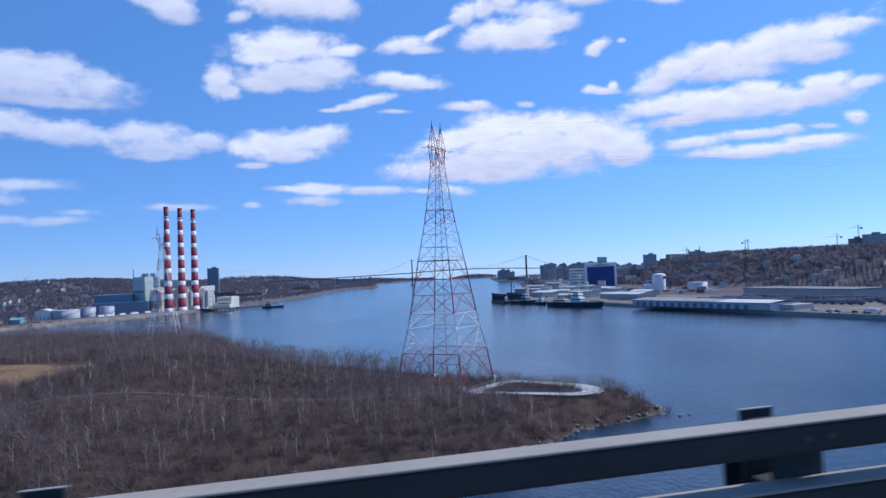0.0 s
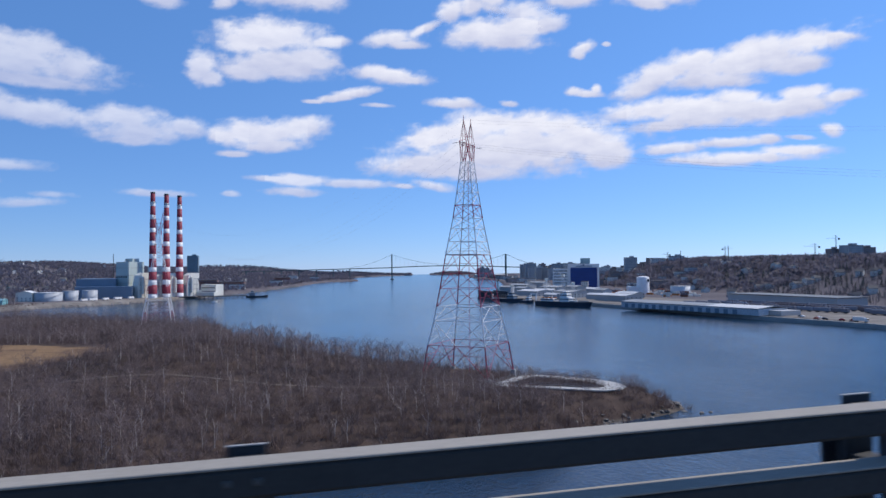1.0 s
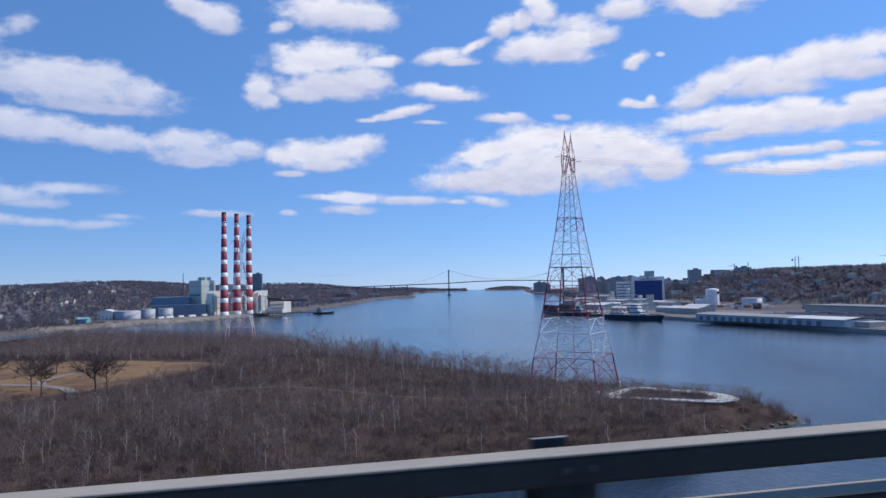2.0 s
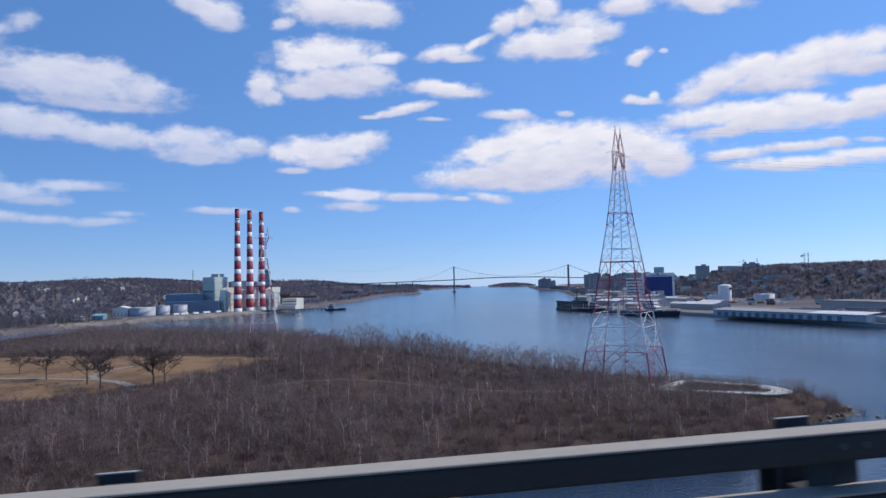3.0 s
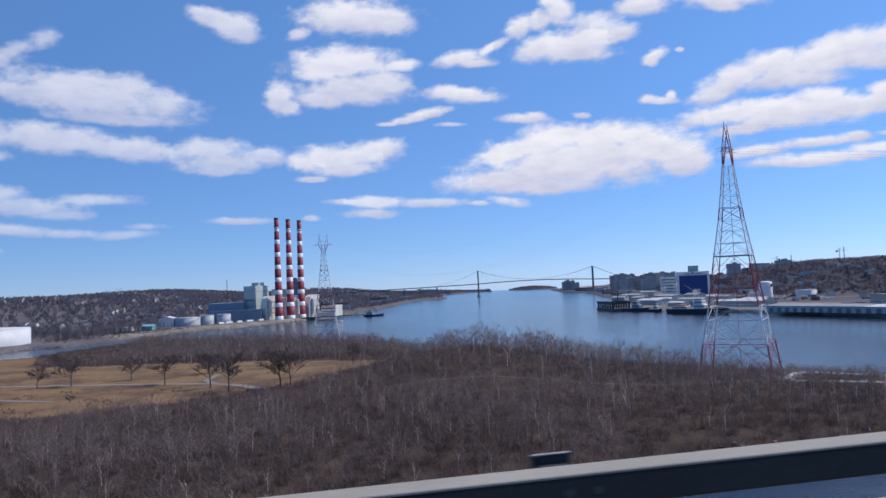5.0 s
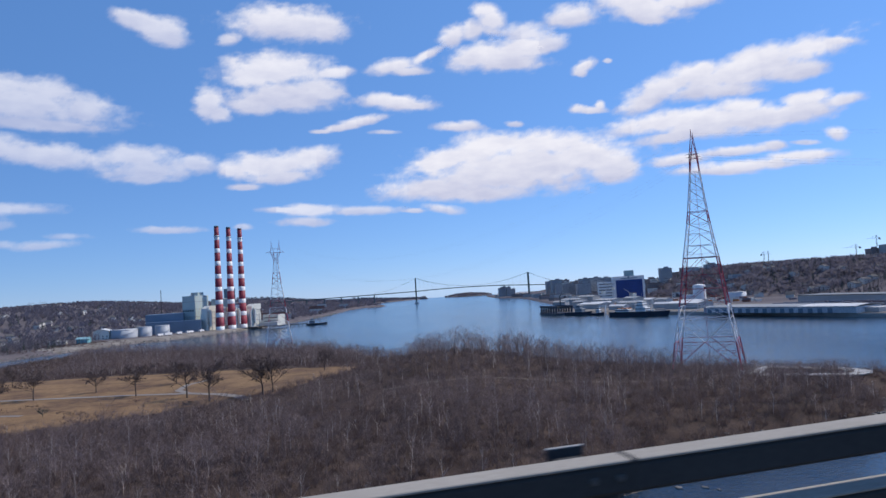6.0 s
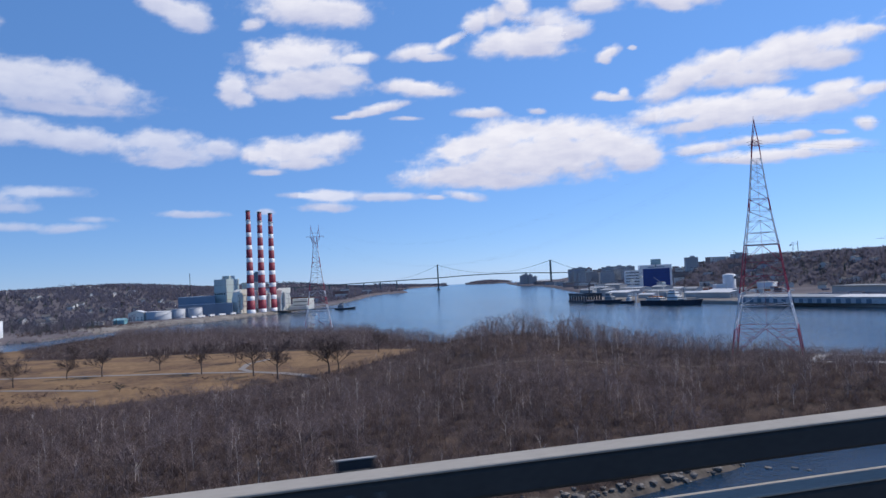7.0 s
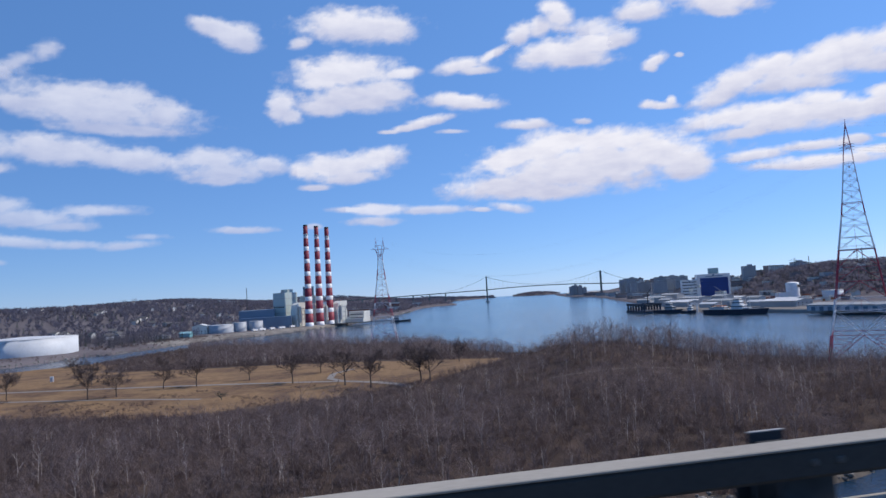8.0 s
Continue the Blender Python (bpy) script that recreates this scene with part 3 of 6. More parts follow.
        for x_ in (outer, inner):
            member(fork, Vector((sx * x_, -1.25 * k, neck)), Vector((sx * x_, 1.25 * k, neck)), 0.08 * k)
        part("peak_spike", rod(bmn(), peak - Vector((0, 0, 0.4)), peak + Vector((0, 0, 1.6 * k)), 0.16 * k, 0.06 * k, 6), M_STEEL_RED, t)
    b = bmn()
    reach = 7.3 * k
    for sy in (-1, 1):
        rod(b, (-3.9 * k, sy * 1.25 * k, neck), (3.9 * k, sy * 1.25 * k, neck), 0.12 * k, None, 4)
        rod(b, (-2.6 * k, sy * 0.8 * k, neck + 3.2 * k), (2.6 * k, sy * 0.8 * k, neck + 3.2 * k), 0.08 * k, None, 4)
        for sx in (-1, 1):
            rod(b, (sx * 3.9 * k, sy * 1.25 * k, neck), (sx * reach, 0, neck + 0.2), 0.10 * k, None, 4)
            rod(b, (sx * 3.6 * k, sy * 1.0 * k, neck + 1.6 * k), (sx * reach, 0, neck + 0.25), 0.06 * k, None, 4)
            rod(b, (sx * 5.3 * k, sy * 0.7 * k, neck), (sx * 5.3 * k, -sy * 0.7 * k, neck), 0.05 * k, None, 4)
    part("crossarm", b, M_STEEL_RED, t)
    ends = []
    for sx in (-reach, 0, reach):
        for sy in (-1, 1):
            b = bmn()
            e = Vector((sx, sy * (2.6 * k), neck - 0.25 * k))
            a = Vector((sx, sy * 0.25 if sx else sy * 1.3 * k, neck))
            rod(b, a, e, 0.03, None, 5)
            for n in range(8):
                c = a.lerp(e, 0.15 + 0.1 * n)
                rod(b, c, c + (e - a).normalized() * 0.12, 0.14 * k, 0.09 * k, 8)
            part("insulator", b, M_CERAMIC, t)
        ends.append(sx)
    for i in range(4):
        p = corner(i, 0)
        part("footing", box(bmn(), 1.6, 1.6, 3.2, p.x, p.y, -2.9, bevel=0.1), M_CONCRETE, t)
    return t, [t.matrix_basis @ Vector((sx, 0, neck - 0.2)) for sx in ends] + [t.matrix_basis @ Vector((sx, 0, high)) for sx in (-3.3 * k, 3.3 * k)]


LABEL = "red and white steel lattice tower with twin peaks"
near_tower, near_ends = pylon(-0.8, 249.8, 8.3, 87.7, 23.6, 63, LABEL + " among trees", 1.06)
far_tower, far_ends = pylon(-223, 577, 2.6, 87.4, 22.0, 12, LABEL + " by water", 1.0, True)


def wire(a, b, sag, r=0.022, n=28):
    bm = bmn()
    a, b = Vector(a), Vector(b)
    pts = []
    for i in range(n + 1):
        k = i / n
        p = a.lerp(b, k)
        p.z -= sag * 4 * k * (1 - k)
        pts.append(p)
    loft(bm, pts, [r] * len(pts), 3)
    return tagged(part("power_line", bm, M_CABLE), "thin sagging overhead power line between towers", "power line", "power lines")


for n in range(3):
    wire(near_ends[n], far_ends[n], 34, 0.013)
    wire(near_ends[n], (486 + 4 * n, -8 + 7 * n, 84), 24)
for n in (3, 4):
    wire(near_ends[n], far_ends[n], 28, 0.009)
    wire(near_ends[n], (488, -20 + 5 * n, 92), 18, 0.014)


# ---- power station on the far cove ----
def smokestack(x, y, z0, high):
    t = thing("smokestack", pose(x, y, z0), "tall concrete smokestack banded in red and white", "smokestack", "power station smokestacks")
    whites = [0.145 + 0.1235 * n for n in range(7)]
    edges = [0, 0.036] + [e for w in whites for e in (w - 0.021, w + 0.021)] + [0.985]
    r = lambda k: 6.2 - 3.0 * k ** 0.9
    for i, (a, b) in enumerate(zip(edges, edges[1:])):
        bm = turned(bmn(), [(r(a), a * high), (r(b), b * high)], 28)
        part("band", bm, M_RED if i % 2 else M_WHITE, t)
    bm = turned(bmn(), [(r(0.985) + 0.1, 0.985 * high), (r(1) + 0.1, high), (r(1) - 0.5, high), (r(1) - 0.6, high - 1.5)], 28)
    part("rim", bm, M_DARKSTEEL, t)
    bm = bmn()
    for k in (0.9,):
        turned(bm, [(r(k) + 0.05, k * high), (r(k) + 0.9, k * high), (r(k) + 0.9, k * high + 0.25), (r(k) + 0.05, k * high + 0.25)], 20)
    part("gallery", bm, M_DARKSTEEL, t)
    return t


for x, y in ((-400.3, 1055), (-390, 1081.5), (-379.8, 1108.5)):
    smokestack(x, y, 4.6, 152.4)

ps = thing("power_station", pose(-443, 1082, 4.9, 0, 0, 14), "pale green and blue clad power station with cream duct housings", "power station")
part("boiler_house", box(bmn(), 21, 34, 52, 0, 2, 0, rz=-34, bevel=0.3), M_SHEETGREEN, ps)
part("boiler_house", box(bmn(), 24, 30, 46, 34, 34, 0, bevel=0.3), M_SHEETGREEN, ps)
part("turbine_hall", box(bmn(), 52, 60, 28, -42, 8, 0, bevel=0.3), M_SHEETBLUE, ps, "blue sheet-clad turbine hall")
part("turbine_hall", box(bmn(), 74, 26, 17, -28, -34, 0, bevel=0.3), M_SHEETBLUE, ps, "low blue sheet-clad annex")
part("roof_house", box(bmn(), 12, 14, 5, 3, 4, 52, rz=-34, bevel=0.2), M_SHEETGREEN, ps)
for x, w in ((-56, 6), (-34, 6)):
    part("door", box(bmn(), w, 0.5, 13, x, -22.3, 0), M_GLASSDARK, ps, "tall dark louvred opening")
for n in range(5):
    part("window_strip", box(bmn(), 2.6, 0.5, 2.2), M_GLASSDARK, ps, "dark window").matrix_basis = pose(0, 2, 29, 0, 0, -34) @ pose(-8 + 4 * n, -17, 0)
bm = bmn()
for n in range(9):
    rod(bm, (-7 + 1.6 * n, -6 + 1.7 * n, 51.5), (-7 + 1.6 * n, -6 + 1.7 * n, 53.5 + (n * 7 % 4)), 0.5, None, 8)
part("roof_vent", bm, M_GALV, ps)
for n in range(4):
    bm = bmn()
    box(bm, 0.25, 34.2, 0.4, 10.6, 0, 10 + 11 * n)
    box(bm, 21.2, 0.25, 0.4, 0, -17.1, 10 + 11 * n)
    part("cladding_seam", bm, M_GALV, ps).matrix_basis = pose(0, 2, 0, 0, 0, -34)


def duct_house(x, y, rz, h):
    t = thing("duct_housing", pose(x, y, 4.8, 0, 0, rz), "cream flue gas duct housing with a sloping shoulder", "duct housing", "power station duct housings")
    bm = bmn()
    prof = [(-11, 0), (11, 0), (11, h * 0.55), (9, h * 0.72), (11.5, h * 0.8), (11.5, h), (-2, h), (-8, h * 0.9), (-11, h * 0.5)]
    a, b = [bm.verts.new((px, -6, pz)) for px, pz in prof], [bm.verts.new((px, 6, pz)) for px, pz in prof]
    bm.faces.new(a), bm.faces.new(b[::-1])
    for i in range(len(prof)):
        bm.faces.new((a[i], b[i], b[(i + 1) % len(prof)], a[(i + 1) % len(prof)]))
    bmesh.ops.recalc_face_normals(bm, faces=bm.faces)
    part("housing", bm, M_CREAM, t)
    bm = bmn()
    rod(bm, (-4, -7.5, h * 0.78), (-4, -7.5, 6), 2.2, None, 14)
    rod(bm, (-4, -7.5, h * 0.78), (-4, -1, h * 0.88), 2.2, None, 14)
    part("duct", bm, M_CREAM, t)
    bm = bmn()
    for z in (h * 0.3, h * 0.5, h * 0.74):
        box(bm, 18.6, 0.4, 0.6, 0, -6.3, z)
    for x_ in (-7, 0, 7):
        rod(bm, (x_, -6.4, 0), (x_, -6.4, h * 0.7), 0.25, None, 5)
    part("steel_frame", bm, M_GALV, t)


for x, y, rz, h in ((-418, 1062, 58, 36), (-402, 1088, 58, 33), (-388, 1109, 58, 35), (-368, 1124, 58, 35)):
    duct_house(x, y, rz, h)

office = thing("office_block", pose(-338, 1135, 4.7, 0, 0, -24), "cream two-storey block with ribbon windows beside the jetty", "office building")
part("body", box(bmn(), 28, 18, 17, bevel=0.2), M_CREAM, office)
part("annex", box(bmn(), 14, 12, 8, -20, -2, 0, bevel=0.2), M_PALEWALL, office)
part("annex", box(bmn(), 34, 10, 6, 2, -14, 0, bevel=0.2), M_CREAM, office)
for z in (6, 11.5):
    part("window_strip", box(bmn(), 25, 0.3, 1.2, 0, -9.1, z), M_GLASSDARK, office)


def tank(x, y, z0, r, h, label, cone=0.03, paint=M_TANK):
    t = thing("storage_tank", pose(x, y, z0), label, "storage tank", "oil storage tanks")
    part("shell", turned(bmn(), [(r, 0), (r, h)], 56), paint, t)
    part("roof", turned(bmn(), [(r + 0.15, h), (r + 0.15, h + 0.35), (r * 0.5, h + cone * r * 0.6), (0.3, h + cone * r)], 56), M_TANKROOF, t)
    bm = bmn()
    n = int(r * 2)
    for i in range(n):
        a, b = 2 * math.pi * i / n, 2 * math.pi * (i + 1) / n
        p, q = (r * math.cos(a), r * math.sin(a), h + 1.4), (r * math.cos(b), r * math.sin(b), h + 1.4)
        rod(bm, p, q, 0.05, None, 3)
        rod(bm, (p[0], p[1], h + 0.3), p, 0.05, None, 3)
    part("handrail", bm, M_GALV, t)
    bm = bmn()
    for i in range(26):
        a = -2.2 + i * 0.55 / max(r * 0.35, 3)
        box(bm, 0.9, 0.9, 0.12, (r + 0.5) * math.cos(a), (r + 0.5) * math.sin(a), 0.4 + i * h / 27, math.degrees(a))
    part("stair", bm, M_GALV, t)
    return t


tank(-505, 972, 4.8, 17.5, 11.0, "wide pale grey steel oil storage tank")
tank(-483, 985, 4.8, 9.6, 12.6, "narrow pale grey steel oil storage tank")
tank(-464, 999, 4.8, 9.6, 12.8, "narrow pale grey steel oil storage tank")
tank(-590, 671, 4.2, 46, 16.4, "very wide white steel oil storage tank with a low cone roof", 0.05, M_TANKWHITE)


def gabled(name, x, y, z0, w, d, h, rise, rz, wall, roof, label, category, group="", windows=0):
    """A small building: walls with a gabled top, an overhanging roof, windows and a door."""
    t = thing(name, pose(x, y, z0, 0, 0, rz), label, category, group)
    bm = bmn()
    prof = [(-w / 2, -1.5), (w / 2, -1.5), (w / 2, h), (0, h + rise), (-w / 2, h)]
    a, b = [bm.verts.new((px, -d / 2, pz)) for px, pz in prof], [bm.verts.new((px, d / 2, pz)) for px, pz in prof]
    bm.faces.new(a), bm.faces.new(b[::-1])
    for i in range(5):
        bm.faces.new((a[i], b[i], b[(i + 1) % 5], a[(i + 1) % 5]))
    bmesh.ops.recalc_face_normals(bm, faces=bm.faces)
    part("wall", bm, wall, t)
    bm = bmn()
    o, k = 0.5, 0.3
    for s in (-1, 1):
        q = [(s * (w / 2 + o), h - o * rise / (w / 2)), (0, h + rise), (0, h + rise + k), (s * (w / 2 + o), h - o * rise / (w / 2) + k)]
        a, b = [bm.verts.new((px, -d / 2 - o, pz + 0.02)) for px, pz in q], [bm.verts.new((px, d / 2 + o, pz + 0.02)) for px, pz in q]
        bm.faces.new(a), bm.faces.new(b[::-1])
        for i in range(4):
            bm.faces.new((a[i], b[i], b[(i + 1) % 4], a[(i + 1) % 4]))
    bmesh.ops.recalc_face_normals(bm, faces=bm.faces)
    part("roof", bm, roof, t)
    first_window = None
    for n in range(windows):
        x_ = -w / 2 + (n + 0.5) * w / windows
        for z in [v for v in (1.0, 3.8) if v + 1.4 < h]:
            if first_window is None:
                first_window = part("window", box(bmn(), min(1.2, w / windows * 0.6), 0.12, 1.4), M_GLASSDARK, t)
                first_window.matrix_basis = pose(x_, -d / 2 - 0.05, z)
            else:
                again(first_window, t, pose(x_, -d / 2 - 0.05, z))
    return t


gabled("boathouse", -515, 876, 4.6, 18, 13, 5.5, 2.0, 100, mat("turquoise_siding", (0.16, 0.36, 0.40), 0.7), mat("turquoise_roof", (0.24, 0.42, 0.46), 0.6), "small turquoise-clad shed by the shore", "shed", windows=2)
gabled("warehouse", -531, 968, 4.7, 20, 22, 11, 3, 8, M_CREAM, M_ROOFPALE, "cream gabled warehouse with a pale roof", "warehouse", windows=4)
gabled("warehouse", -550, 880, 4.6, 24, 9, 4, 0.8, 12, M_CREAM, M_ROOFPALE, "low cream shed beside the storage tanks", "warehouse")
for n, (x, y) in enumerate(((-452, 955), (-446, 968), (-437, 985), (-428, 1002), (-418, 1022))):
    t = thing("site_trailer", pose(x, y, ground_at(x, y), 0, 0, 62), "white site trailer parked along the quay", "trailer", "trailers on the quay")
    part("body", box(bmn(), 9 + 3 * (n % 2), 3, 2.6, 0, 0, 0.7, bevel=0.1), M_WHITE, t)
    part("wheel", rod(bmn(), (-2.5, -1.4, 0.42), (-2.5, 1.4, 0.42), 0.42, None, 10), M_DARKSTEEL, t)
    part("wheel", rod(bmn(), (2.5, -1.4, 0.42), (2.5, 1.4, 0.42), 0.42, None, 10), M_DARKSTEEL, t)

# jetty with a work barge
jetty = thing("jetty", pose(-366, 1152, 0, 0, 0, 10), "long dark timber jetty on piles", "jetty")
part("deck", box(bmn(), 76, 6, 1.2, 38, 0, 2.4, bevel=0.1), M_DARKSTEEL, jetty)
pile = None
for n in range(12):
    for s in (-2.2, 2.2):
        if pile is None:
            pile = part("pile", rod(bmn(), (0, 0, -9), (0, 0, 2.5), 0.5, None, 8), M_DARKSTEEL, jetty)
            pile.matrix_basis = pose(4 + n * 6.4, s, 0)
        else:
            again(pile, jetty, pose(4 + n * 6.4, s, 0))


def hull(bm, length, beam, depth, sheer=1.0, mi=0):
    """A ship's hull, bow towards +x, keel at -1.5."""
    n = 14
    left, right = [], []
    for i in range(n + 1):
        k = i / n
        w = beam / 2 * min(1, (1 - k) * 3.2) ** 0.55 * min(1, 0.75 + k * 2)
        z = depth + sheer * max(0, k - 0.55) ** 1.5 * 3.5
        for out, s in ((left, 1), (right, -1)):
            x = (k - 0.5) * length
            out.append((bm.verts.new((x - (2.5 if i == n else 0) * 0, s * max(w, 0.05), z)), bm.verts.new((x - (0.06 * length * max(0, k - 0.8) * 4), s * max(w * 0.86, 0.04), -1.5))))
    for out in (left, right):
        for a, b in zip(out, out[1:]):
            bm.faces.new((a[0], b[0], b[1], a[1])).material_index = mi
    for a, b, c, d in zip(left, left[1:], right, right[1:]):
        bm.faces.new((a[0], c[0], d[0], b[0])).material_index = mi
    bm.faces.new((left[0][0], left[0][1], right[0][1], right[0][0]))
    bmesh.ops.recalc_face_normals(bm, faces=bm.faces)
    return bm


def boat(name, x, y, rz, length, beam, depth, hullmat, housemat, label, houses, mast=0, category="boat"):
    t = thing(name, pose(x, y, 0, 0, 0, rz), label, category)
    part("hull", hull(bmn(), length, beam, depth), hullmat, t)
    for (sx, sy, sz, px, pz) in houses:
        part("deckhouse", box(bmn(), sx, sy, sz, px, 0, pz, bevel=min(0.4, sz * 0.1)), housemat, t)
        part("window_strip", box(bmn(), sx + 0.1, sy + 0.1, min(0.9, sz * 0.3), px, 0, pz + sz * 0.55), M_GLASSDARK, t)
    if mast:
        bm = bmn()
        rod(bm, (houses[0][3], 0, houses[0][4]), (houses[0][3], 0, houses[0][4] + mast), 0.45, 0.15, 8)
        rod(bm, (houses[0][3], -beam * 0.25, houses[0][4] + mast * 0.7), (houses[0][3], beam * 0.25, houses[0][4] + mast * 0.7), 0.12, None, 5)
        part("mast", bm, M_GALV, t)
    return t


barge = boat("work_barge", -276, 1168, 14, 34, 11, 2.6, M_HULL, M_HULLGREY, "dark work barge with a crane moored at the jetty", [(9, 7, 5, -8, 2.6), (5, 5, 3, -8, 7.6)], 12, "barge")
bm = bmn()
for s in (-1.2, 1.2):
    rod(bm, (6, s, 2.6), (-1, s * 0.3, 15), 0.3, 0.2, 5)
rod(bm, (-1, 0, 15), (-7, 0, 9.5), 0.15, None, 5)
part("crane_boom", bm, M_DARKSTEEL, barge)
boat("motor_boat", -299, 1006, 30, 8, 2.6, 1.2, M_WHITE, M_WHITE, "small white motor boat on the harbour", [(3, 2, 1.6, 0, 1.2)])

# ---- the shipyard shore ----
ship = boat("supply_ship", 146, 820, -53, 82, 13, 5.2, M_HULL, M_WHITE, "dark-hulled ship with white and grey upperworks moored at the quay",
            [(14, 10, 5, 4, 5.2), (10, 9, 4, 3, 10.2), (7, 8, 2.8, 3.5, 14.2), (20, 10, 3.2, -22, 5.2)], 22, "ship")
part("funnel", box(bmn(), 4, 3, 6, -8, 0, 8.4, bevel=0.5), M_HULLGREY, ship)
for x, h in ((-18, 13), (18, 15)):
    bm = rod(bmn(), (x, 0, 5), (x, 0, 5 + h), 0.5, 0.3, 8)
    rod(bm, (x, 0, 6), (x - 9, 0, 4 + h), 0.3, 0.2, 6)
    part("derrick", bm, M_CREAM, ship)
for x in (-27, -22, -17):
    for y in (-4.2, 4.2):
        part("lifeboat", box(bmn(), 4.2, 1.5, 1.4, x, y, 8.6, bevel=0.4), M_ORANGE, ship, "orange lifeboat")
part("bow_rail", box(bmn(), 16, 0.15, 1.1, 25, 3.5, 6.0), M_GALV, ship)
part("hatch", box(bmn(), 9, 7, 1.6, 14, 0, 5.2, bevel=0.2), M_HULLGREY, ship)
boat("patrol_boat", 101, 940, -53, 44, 10, 4, M_HULL, M_HULLGREY, "dark grey vessel moored beside the floating dock", [(12, 8, 4.5, 2, 4), (7, 6, 4, 1, 8.5)], 12, "ship")
boat("tug", 117, 905, -53, 22, 8, 3, M_HULL, M_WHITE, "small dark tug with a white wheelhouse", [(6, 5, 4, 2, 3), (3.5, 4, 2.6, 2.5, 7)], 6, "tug")
arch = thing("gantry_frame", pose(121, 909, 0, 0, 0, -53), "white steel gantry frame standing on the quay edge", "gantry")
bm = bmn()
for s in (-4.5, 4.5):
    box(bm, 1.2, 1.2, 11, s, 6, -0.5)
box(bm, 11, 1.4, 1.4, 0, 6, 10.5)
part("frame", bm, M_WHITE, arch)

dock = thing("floating_dock", pose(84, 1010, 0, 0, 0, -78), "dark steel floating dock raised on pontoons", "dock")
part("pontoon", box(bmn(), 62, 26, 3.5, 0, 0, -1, bevel=0.2), M_HULL, dock)
for s in (-11.5, 11.5):
    part("wing_wall", box(bmn(), 60, 2.5, 3, 0, s, 9.5, bevel=0.2), M_HULL, dock)
    for n in range(7):
        part("column", box(bmn(), 2.2, 2.2, 7.2, -27 + 9 * n, s, 2.4, bevel=0.1), M_HULL, dock)
for n in range(5):
    part("support_frame", box(bmn(), 2.0, 20, 1.6, -24 + 12 * n, 0, 9), M_DARKSTEEL, dock)
bm = bmn()
rod(bm, (-10, 11, 12), (-10, 11, 26), 0.8, 0.6, 6), rod(bm, (-10, 11, 25), (10, 8, 33), 0.5, 0.25, 5)
part("crane", bm, M_DARKSTEEL, dock)

hall = thing("shipyard_hall", pose(289, 1352, 3.2, 0, 0, -12), "white shipyard assembly hall with a huge royal blue door", "assembly hall")
part("body", box(bmn(), 58, 60, 47, 0, 30, 0, bevel=0.3), M_WHITE, hall)
part("blue_door", box(bmn(), 49, 0.6, 38, 0.5, -0.4, 2, bevel=0.1), M_ROYAL, hall, "royal blue folding door")
bm = bmn()
for n in range(7):
    box(bm, 48.8, 0.15, 0.25, 0.5, -0.75, 6 + 5 * n)
part("door_seam", bm, M_HULL, hall)
part("sign_bar", box(bmn(), 30, 0.3, 1.6, 1, -0.2, 41.8), M_SHEETBLUE, hall, "row of unreadable blue lettering as a bar")
part("emblem", turned(bmn(), [(1.9, 0), (1.9, 0.3)], 20), M_SHEETBLUE, hall, "round blue emblem").matrix_basis = pose(0, 0, 44.9, 90, 0, 0)
part("wing", box(bmn(), 28, 44, 38, -43, 26, 0, bevel=0.3), M_WHITE, hall, "white office wing")
strip = None
for n in range(6):
    m = pose(-43, 3.85, 5 + 5.6 * n)
    if strip is None:
        strip = part("window_strip", box(bmn(), 25, 0.3, 1.5), M_GLASSDARK, hall)
        strip.matrix_basis = m
    else:
        again(strip, hall, m)
part("penthouse", box(bmn(), 18, 16, 11, 4, 44, 47, bevel=0.2), M_TEAL, hall)

silo = thing("grain_silo", pose(314, 1070, 3.4), "white concrete silo with a lower annex", "silo")
part("shaft", turned(bmn(), [(9.2, 0), (9.2, 24.6), (8.6, 25.4), (5, 26.3), (0.4, 26.7)], 32), M_WHITE, silo)
part("annex", box(bmn(), 15, 14, 11.5, -15, 2, 0, bevel=0.2), M_WHITE, silo)
part("emblem", turned(bmn(), [(2.2, 0), (2.2, 0.4)], 16), M_GLASSDARK, silo, "dark round emblem").matrix_basis = pose(5.4, -7.9, 20.5, 90, 0, 34)
tank(367, 1062, 3.4, 14, 11.4, "squat white storage tank on the port apron", 0.03, M_TANKWHITE)

shed = thing("transit_shed", pose(222, 660, 3.4, 0, 0, -64.5), "long pale grey quayside transit shed with a row of bay doors", "transit shed")
L_ = 166.0
part("wall", box(bmn(), L_, 36, 5.6, 0, 20, 0, bevel=0.15), mat("weathered_grey_wall", (0.56, 0.57, 0.59), 0.75, scale=0.06, fine=0.8), shed)
bm = bmn()
for a, b, mi in ((-L_ / 2 - 1, 28, 0), (28, L_ / 2 + 1, 1)):
    prof = [(-1.0, 5.65), (18, 7.2), (39, 5.65), (39, 6.0), (18, 7.6), (-1.0, 6.0)]
    p, q = [bm.verts.new((a, y + 2, z)) for y, z in prof], [bm.verts.new((b, y + 2, z)) for y, z in prof]
    for i in range(6):
        bm.faces.new((p[i], q[i], q[(i + 1) % 6], p[(i + 1) % 6])).material_index = mi
    bm.faces.new(p[::-1]), bm.faces.new(q)
bmesh.ops.recalc_face_normals(bm, faces=bm.faces)
part("roof", bm, [mat("grey_sheet_roof", (0.26, 0.27, 0.28), 0.7, scale=0.05, fine=0.6), M_ROOFPALE], shed)
door = None
